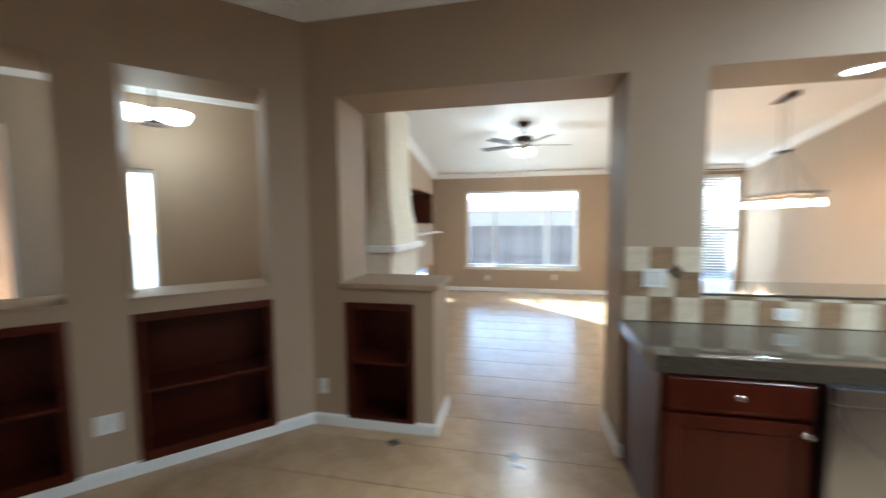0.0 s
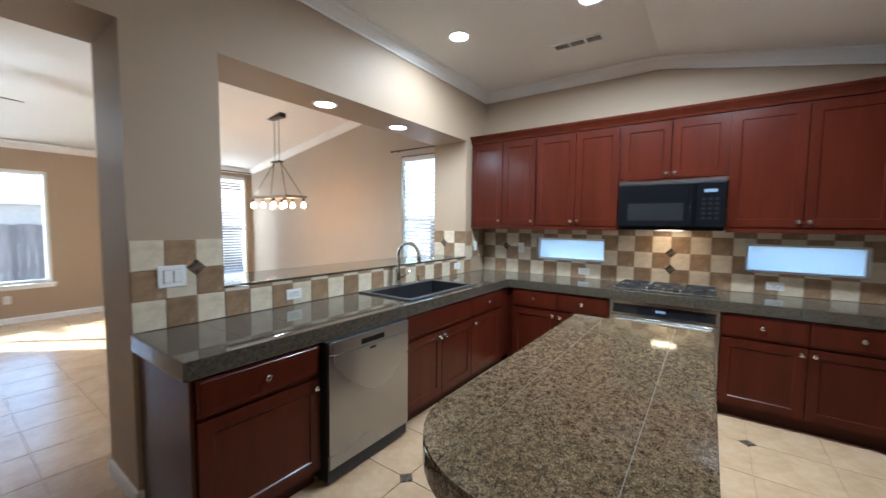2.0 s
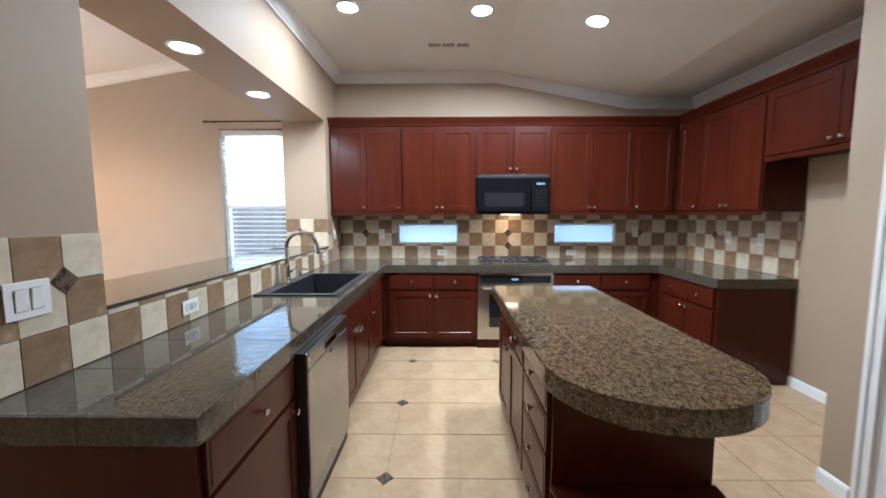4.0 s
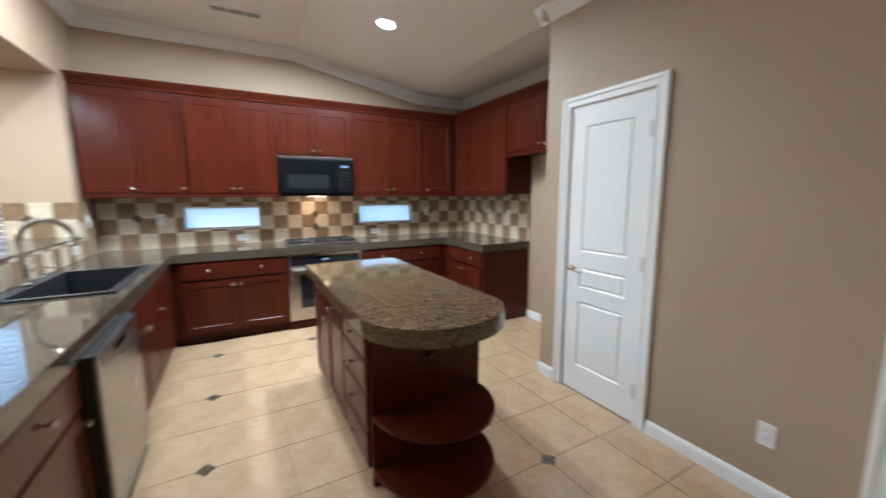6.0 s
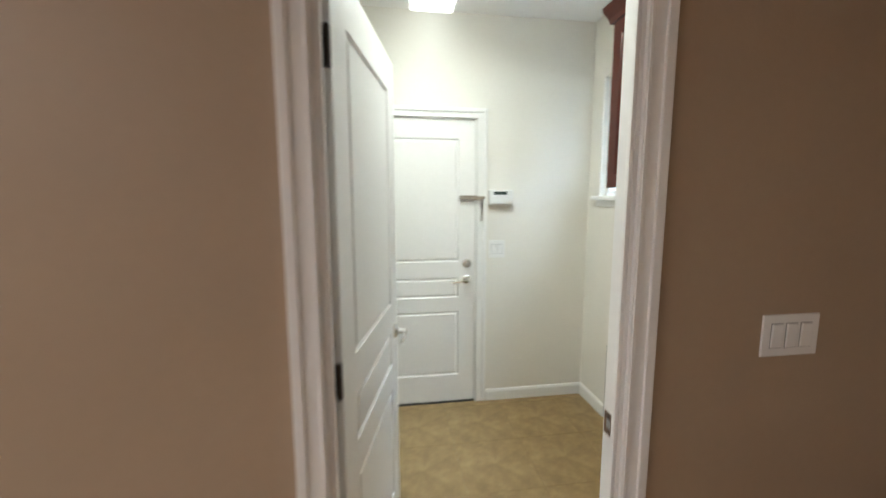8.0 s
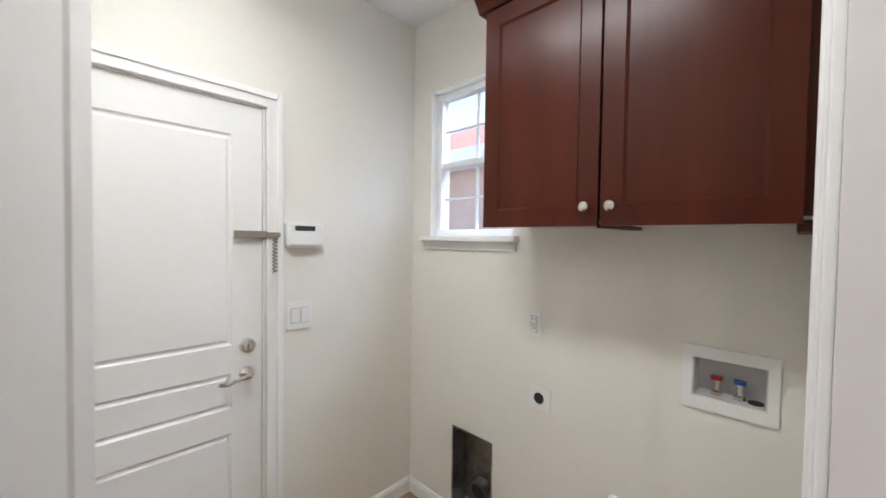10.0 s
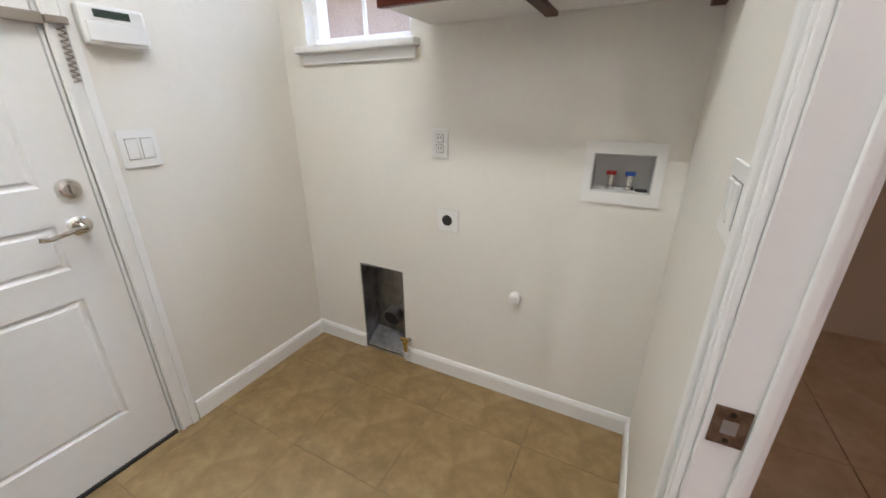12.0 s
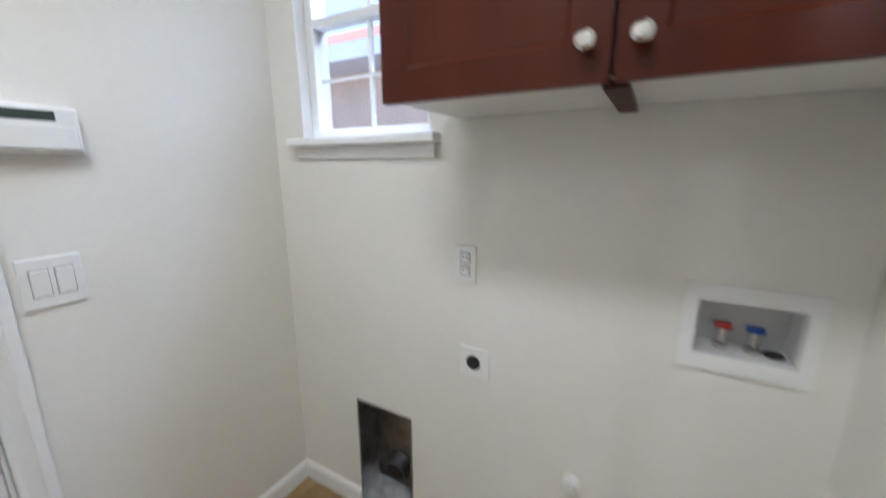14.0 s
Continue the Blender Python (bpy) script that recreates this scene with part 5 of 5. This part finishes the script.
part("top_board", cube(-2.199, -1.70, 6.352, 7.948, 2.12, 2.139), CHERRY, sh)
part("side_board", cube(-2.199, -1.70, 7.93, 7.948, 1.52, 2.12), CHERRY, sh)
structure(part("media_ledge", cube(-1.70, -1.52, 6.3, 7.99, 1.30, 1.335, 0.008), TRIM), "white ledge below the media niche", "ledge")

# ---- laundry things ----
MLC = facing(-1.365, -1.765, 0, "+x")
lc = thing("laundry_cabinet", (-1.53, -1.33, 1.55), "dark cherry wall cabinet with two doors, white underside", "cabinet")
part("body", cube(0, 0.896, 0, 0.32, 1.565, 2.36, 0, MLC), CHERRY_DARK, lc)
part("underside", cube(0.002, 0.894, 0.018, 0.318, 1.556, 1.5648, 0, MLC), PLASTIC, lc, "white cabinet underside")
part("centre_stile", cube(0.418, 0.455, 0.005, 0.318, 1.543, 1.556, 0, MLC), CHERRY_DARK, lc)
part("end_stile", cube(0.86, 0.896, 0.005, 0.318, 1.530, 1.556, 0, MLC), CHERRY_DARK, lc)
for x0, x1, kx in ((0.0, 0.43, 0.395), (0.435, 0.872, 0.47)):
    w_, h_ = x1 - x0 - 0.004, 0.79
    bm = panel_slab(w_, h_, 0.019, [(0.06, w_ - 0.06, 0.06, h_ - 0.06)], MLC @ pose(x0 + 0.002, -0.0105, 1.548), 0.007, 0.012, False)
    knob(part("door", bm, CHERRY, lc), MLC, kx, 1.605)
part("cornice", prism(bmesh.new(), [(-0.3, 0), (0.02, 0), (0.03, 0.02), (0.06, 0.05), (0.065, 0.07), (-0.3, 0.07)], (-1.365, -1.80, 2.35), (-1.365, -0.868, 2.35), (1, 0, 0)), CHERRY, lc)

ap = thing("alarm_keypad", (-1.02, -2.55, 1.52), "white alarm keypad with dark display", "alarm keypad")
part("case", cube(-1.105, -0.93, -2.55, -2.515, 1.455, 1.565, 0.010), PLASTIC, ap)
part("display", cube(-1.06, -0.965, -2.5148, -2.5138, 1.53, 1.552), plain("grey green lcd", (0.05, 0.07, 0.06), rough=0.2), ap)
part("flap", cube(-1.095, -0.94, -2.516, -2.511, 1.465, 1.52, 0.004), PLASTIC, ap)

db = thing("dryer_vent_box", (-1.72, -2.08, 0.02), "galvanised recessed dryer vent box in the wall", "vent box")
y0, y1, z0, z1 = -2.205, -1.955, 0.02, 0.51
part("back", cube(-1.80, -1.795, y0, y1, z0, z1), GALV, db)
for q in ((y0, y0 + 0.003, z0, z1), (y1 - 0.003, y1, z0, z1), (y0, y1, z1 - 0.003, z1)):
    part("side", cube(-1.795, -1.686, *q), GALV, db)
part("sloped_floor", cube(-0.06, 0.06, y0, y1, -0.002, 0.002, 0, pose(-1.74, 0, 0.055, 0, 30, 0)), GALV, db)
part("flange", wall_mesh(y0 - 0.006, y1 + 0.006, z0 - 0.012, z1 + 0.006, -1.6895, -1.686, [(y0, y1, z0, z1)], lambda u, t, z: (t, u, z)), GALV, db)
bm = bmesh.new()
lathe(bm, [(0.05, 0), (0.05, 0.055), (0.046, 0.055), (0.046, 0.0)], (-1.795, -2.075, 0.20), (1, 0, -0.25), 24)
pp = part("duct", bm, GALV, db)
part("duct_mouth", lathe(bmesh.new(), [(0.045, 0), (0.045, 0.002), (0.01, 0.003)], (-1.745, -2.075, 0.187), (1, 0, -0.25), 20), BLACK_MATT, pp)
gv = thing("gas_valve", (-1.66, -1.93, 0.10), "brass gas valve on the wall by the floor", "gas valve")
part("pipe", tube(bmesh.new(), (-1.69, -1.925, 0.13), (-1.645, -1.925, 0.13), 0.012), GALV, gv)
part("body", lathe(bmesh.new(), [(0.014, 0), (0.016, 0.02), (0.011, 0.03), (0.011, 0.07)], (-1.648, -1.925, 0.15), (0, 0, -1)), BRASS, gv)
part("handle", cube(-1.652, -1.636, -1.95, -1.90, 0.155, 0.165, 0.003), BRASS, gv)
part("cap", lathe(bmesh.new(), [(0.016, 0), (0.018, 0.02), (0.014, 0.03)], (-1.648, -1.925, 0.085), (0, 0, -1)), PLASTIC_SHADE, gv)

wb = thing("washer_outlet_box", (-1.69, -1.05, 0.97), "white recessed washer box with hot and cold taps", "washer box")
part("flange", wall_mesh(-1.172, -0.928, 0.962, 1.168, -1.6895, -1.682, [(-1.145, -0.955, 1.0, 1.13)], lambda u, t, z: (t, u, z)), PLASTIC, wb)
# back and sides of the white recess, their shade painted in as grey
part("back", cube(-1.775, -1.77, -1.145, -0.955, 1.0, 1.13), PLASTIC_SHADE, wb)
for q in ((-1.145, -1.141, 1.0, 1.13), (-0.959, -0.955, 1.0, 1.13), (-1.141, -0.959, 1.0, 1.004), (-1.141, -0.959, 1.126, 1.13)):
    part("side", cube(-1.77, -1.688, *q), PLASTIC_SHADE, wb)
for y, mt, nm in ((-1.085, RED, "red tap lever"), (-1.025, BLUE, "blue tap lever")):
    tp = part("tap", lathe(bmesh.new(), [(0.016, 0), (0.016, 0.012), (0.009, 0.016), (0.009, 0.04), (0.012, 0.042), (0.012, 0.055)], (-1.735, y, 1.004)), CHROME, wb)
    tube_bm = cube(-1.742, -1.718, y - 0.017, y + 0.017, 1.054, 1.068, 0.004)
    part("tap_lever", box(tube_bm, -1.737, -1.725, y - 0.006, y + 0.006, 1.05, 1.062), mt, tp, nm)
part("drain", tube(bmesh.new(), (-1.735, -0.985, 1.003), (-1.735, -0.985, 1.008), 0.02), BLACK_MATT, wb)

vp = thing("cable_plate", (-1.69, -1.70, 0.805), "white square wall plate with a round hole", "wall plate")
part("cover", cube(-1.69, -1.684, -1.75, -1.65, 0.765, 0.865, 0.002), PLASTIC, vp)
part("hole", lathe(bmesh.new(), [(0.024, 0), (0.024, 0.0008), (0.002, 0.001)], (-1.684, -1.703, 0.815), (1, 0, 0), 20), BLACK_MATT, vp)
pc = thing("pipe_cap", (-1.69, -1.38, 0.52), "small white plastic pipe cap on the wall", "pipe cap")
part("cap", lathe(bmesh.new(), [(0.024, 0), (0.024, 0.02), (0.020, 0.03), (0.004, 0.032)], (-1.69, -1.38, 0.52), (1, 0, -0.1), 18), PLASTIC, pc)
part("ridge", cube(-1.66, -1.653, -1.384, -1.376, 0.505, 0.535, 0.002), PLASTIC, pc)

# ---- scraps on the floor ----
ps = thing("paper_scrap", (0.17, 2.29, 0.0), "small crumpled white paper scrap on the floor", "paper scrap")
bm = bmesh.new()
for k, (x, y, r) in enumerate(((0.15, 2.29, 12), (0.19, 2.285, -20))):
    box(bm, -0.028, 0.028, -0.016, 0.016, 0.001, 0.004, 0.001, pose(x, y, 0.004, 5 - 10 * k, 6, r))
part("scrap", bm, PLASTIC, ps)

# ---- outdoors ----
def fence(name, p0, p1, h, label):
    p0, p1 = Vector((*p0, -0.12)), Vector((*p1, -0.12))
    d = p1 - p0
    turn = Matrix.Translation(p0) @ pose(0, 0, 0, 0, 0, math.degrees(math.atan2(d.y, d.x)))
    f_ = tagged(thing(name, p0, label, "fence"), kind="")
    n = int(d.length / 0.145)
    src = part("board", cube(0, 0.14, -0.009, 0.009, 0, h, 0), FENCE, f_)
    src.matrix_basis = turn
    for i in range(1, n):
        o = new("board", src.data)
        o.parent = f_
        o.matrix_parent_inverse = f_.matrix_basis.inverted()
        o.matrix_basis = turn @ pose(i * 0.145, 0, -0.02 * ((i * 7) % 3 == 0))
    for z in (0.35, h - 0.3):
        part("rail", cube(0, d.length, 0.01, 0.05, z, z + 0.09, 0, turn), FENCE, f_)


fence("fence", (-9, 13.6), (13, 13.6), 1.5, "grey weathered wooden board fence in the yard")
fence("fence", (7.2, 13.6), (7.2, -6), 1.75, "grey weathered wooden board fence beside the house")
pt = thing("patio_cover", (0.5, 10.0, 2.3), "brown timber patio cover outside the window", "patio cover")
part("beam", cube(-4.5, 6.5, 11.0, 11.14, 2.36, 2.62, 0.01), TIMBER, pt)
for i in range(16):
    part("rafter", cube(-4.2 + i * 0.7, -4.12 + i * 0.7, 10.6, 11.4, 2.62, 2.72), TIMBER, pt)
for x in (-4.2, 6.2):
    part("post", cube(x - 0.07, x + 0.07, 11.0, 11.14, -0.12, 2.36), TIMBER, pt)


def house(name, x0, x1, y0, y1, h, ridge, along, label):
    hs = thing(name, ((x0 + x1) / 2, (y0 + y1) / 2, 0), label, "house")
    part("wall", cube(x0, x1, y0, y1, -0.12, h), STUCCO, hs)
    bm = bmesh.new()
    e = 0.5
    if along == "x":
        v = [(x0 - e, y0 - e, h), (x1 + e, y0 - e, h), (x1 + e, y1 + e, h), (x0 - e, y1 + e, h), (x0 - e, (y0 + y1) / 2, ridge), (x1 + e, (y0 + y1) / 2, ridge)]
    else:
        v = [(x1 + e, y0 - e, h), (x1 + e, y1 + e, h), (x0 - e, y1 + e, h), (x0 - e, y0 - e, h), ((x0 + x1) / 2, y0 - e, ridge), ((x0 + x1) / 2, y1 + e, ridge)]
    v = [bm.verts.new(p) for p in v]
    for q in ((0, 1, 5, 4), (2, 3, 4, 5), (1, 2, 5), (3, 0, 4), (0, 3, 2, 1)):
        bm.faces.new([v[k] for k in q])
    part("roof", bm, ROOF, hs)
    eaves = cube(x0 - 0.52, x1 + 0.52, y0 - 0.52, y1 + 0.52, h - 0.18, h, 0.01)
    part("eaves", eaves, TRIM, hs)
    return hs


house("neighbour_house", -11.0, -4.6, -9, 3, 2.75, 4.4, "y", "peach stucco neighbouring house with tiled roof")
nb = house("neighbour_house", -18, 20, 40, 50, 2.75, 4.1, "x", "stucco house with tiled roof beyond the fence")

# ---- splash tiles ----
def splash(wall_ob, m, w, z0, rows, holes, phase, p=0.1565, diamonds=()):
    """Checkered wall tiles; the local x runs along the wall, the front is to -y."""
    shared = {}
    for j, (za, zb) in enumerate(zip(rows, rows[1:])):
        for i in range(math.ceil(w / p)):
            a, b = i * p, min(w, (i + 1) * p)
            cells = [(a, b, za, zb)]
            for h in holes:
                nxt = []
                for (c0, c1, d0, d1) in cells:
                    if h[1] <= c0 or h[0] >= c1 or h[3] <= d0 or h[2] >= d1:
                        nxt.append((c0, c1, d0, d1))
                        continue
                    if c0 < h[0]:
                        nxt.append((c0, h[0], d0, d1))
                    if c1 > h[1]:
                        nxt.append((h[1], c1, d0, d1))
                    lo, hi = max(c0, h[0]), min(c1, h[1])
                    if d0 < h[2]:
                        nxt.append((lo, hi, d0, h[2]))
                    if d1 > h[3]:
                        nxt.append((lo, hi, h[3], d1))
                cells = nxt
            for c0, c1, d0, d1 in cells:
                if c1 - c0 < 0.012 or d1 - d0 < 0.012:
                    continue
                mt = CREAM if (i + j + phase) % 2 == 0 else BROWN
                key = (round(c1 - c0, 3), round(d1 - d0, 3), mt.name)
                if key not in shared:
                    bm = cube(0.0015, key[0] - 0.0015, -0.008, -0.0005, 0.0015, key[1] - 0.0015, 0.002)
                    ob = part("tile", bm, mt)
                    shared[key] = ob.data
                else:
                    ob = new("tile", shared[key])
                ob.matrix_basis = m @ Matrix.Translation((c0, 0, d0))
                ob.parent = wall_ob
    for x, z in diamonds:
        ob = part("accent_tile", cube(-0.034, 0.034, -0.010, -0.007, -0.034, 0.034, 0.001, pose(0, 0, 0, 0, 45, 0)), DIAMOND)
        ob.matrix_basis = m @ Matrix.Translation((x, 0, z))
        ob.parent = wall_ob


P = 0.1565
R3 = [0.911, 0.911 + P, 0.911 + 2 * P, 1.38]
splash(wall_north, pose(0.822, YN, 0), 0.443, 0, R3, [], 0, 0.1477, [(2 * 0.1477, 0.911 + 2 * P)])
splash(wall_north, pose(1.265, YN, 0), 2.815, 0, [0.911, 1.062, 1.084], [], 1, 0.1477)
splash(wall_north, pose(3.958, YN, 0), 0.44, 0, [1.085, 0.911 + 2 * P, 1.40], [(0.13, 0.5, 1.435, 1.6)], 0, 0.1477)
splash(wall_north, facing(3.953, YN2 - 0.01, 0, "-x"), 0.45, 0, [1.10, 1.255, 1.40], [], 0, 0.15, [(0.15, 1.255)])
R4 = [0.911, 0.911 + P, 0.911 + 2 * P, 0.911 + 3 * P, 1.462]
Y0 = YN - 0.009
splash(wall_east, facing(XE, Y0, 0, "-x"), Y0 + 1.671, 0, R4, [(Y0 - 1.81, Y0 - 1.07, 1.09, 1.335), (Y0 + 0.085, Y0 + 0.83, 1.09, 1.335)], 0, P,
       [(2 * P, R4[2]), (13 * P - 0.0, R4[1] + 0.0), (13 * P, R4[2]), (23 * P, R4[2])])
splash(wall_south, facing(XE - 0.009, -1.68, 0, "+y"), 1.44, 0, R4, [], 1, P, [(3 * P, R4[2])])

# ---- floor tiles ----
TP = 0.4133
fl = bpy.data.objects["floor_base"]


def diamond(x, y):
    ob = part("accent_tile", cube(-0.036, 0.036, -0.036, 0.036, -0.004, 0.0012, 0, pose(0, 0, 0, 0, 0, 45)), DIAMOND)
    ob.location = (x, y, 0)
    ob.parent = fl


DX, DY = 1.806, 1.553
tiles_in(fl, -1.40, 3.9, -0.80, YN, TP, TP, -0.006, 0.0, TILE, "floor_tile", DX - 20 * TP, DY - 20 * TP, 0.0025)
tiles_in(fl, 1.80, 3.0, -1.68, -0.80, TP, TP, -0.006, 0.0, TILE, "floor_tile", DX - 20 * TP, DY - 20 * TP, 0.0025)
tiles_in(fl, -1.69, 0.10, -2.55, -0.80, TP, TP, -0.006, 0.0, LAUNDRY_TILE, "floor_tile", -1.02 - 5 * TP, -1.24 - 5 * TP, 0.0007)
for i in range(-4, 3):
    for j in range(-3, 2):
        x, y = DX + 2 * TP * i, DY + 2 * TP * j
        if -1.3 < x < 3.75 and -0.7 < y < 2.4 and (i + 0) > -5:
            diamond(x, y)
bm = bmesh.new()
vs_, fs_ = [], []
for i in range(-22, 8):
    for j in range(-6, 18):
        x0, y0 = DX + TP * i + 0.0025, DY + TP * j + 0.0025
        x1, y1 = x0 + TP - 0.005, y0 + TP - 0.005
        if y0 < YN and x0 > -1.45:
            y0 = YN
        if y0 < YN - 0.001 and x1 > -1.40:
            x1 = -1.403
        y0 = max(y0, -0.79)
        if y1 <= y0 + 0.01 or x1 <= x0 + 0.01 or y0 > YF or x0 > XE:
            continue
        k = len(vs_)
        vs_ += [(x0, y0, -0.005), (x1, y0, -0.005), (x1, y1, -0.005), (x0, y1, -0.005), (x0, y0, 0), (x1, y0, 0), (x1, y1, 0), (x0, y1, 0)]
        fs_ += [(k + 4, k + 5, k + 6, k + 7), (k, k + 1, k + 5, k + 4), (k + 1, k + 2, k + 6, k + 5), (k + 2, k + 3, k + 7, k + 6), (k + 3, k, k + 4, k + 7)]
bm.free()
me = bpy.data.meshes.new("floor_tiles")
me.from_pydata(vs_, [], fs_)
me.materials.append(TILE)
tagged(new("floor_tiles", me), "beige travertine look floor tiles of the living room", "floor tiles", kind="stuff")
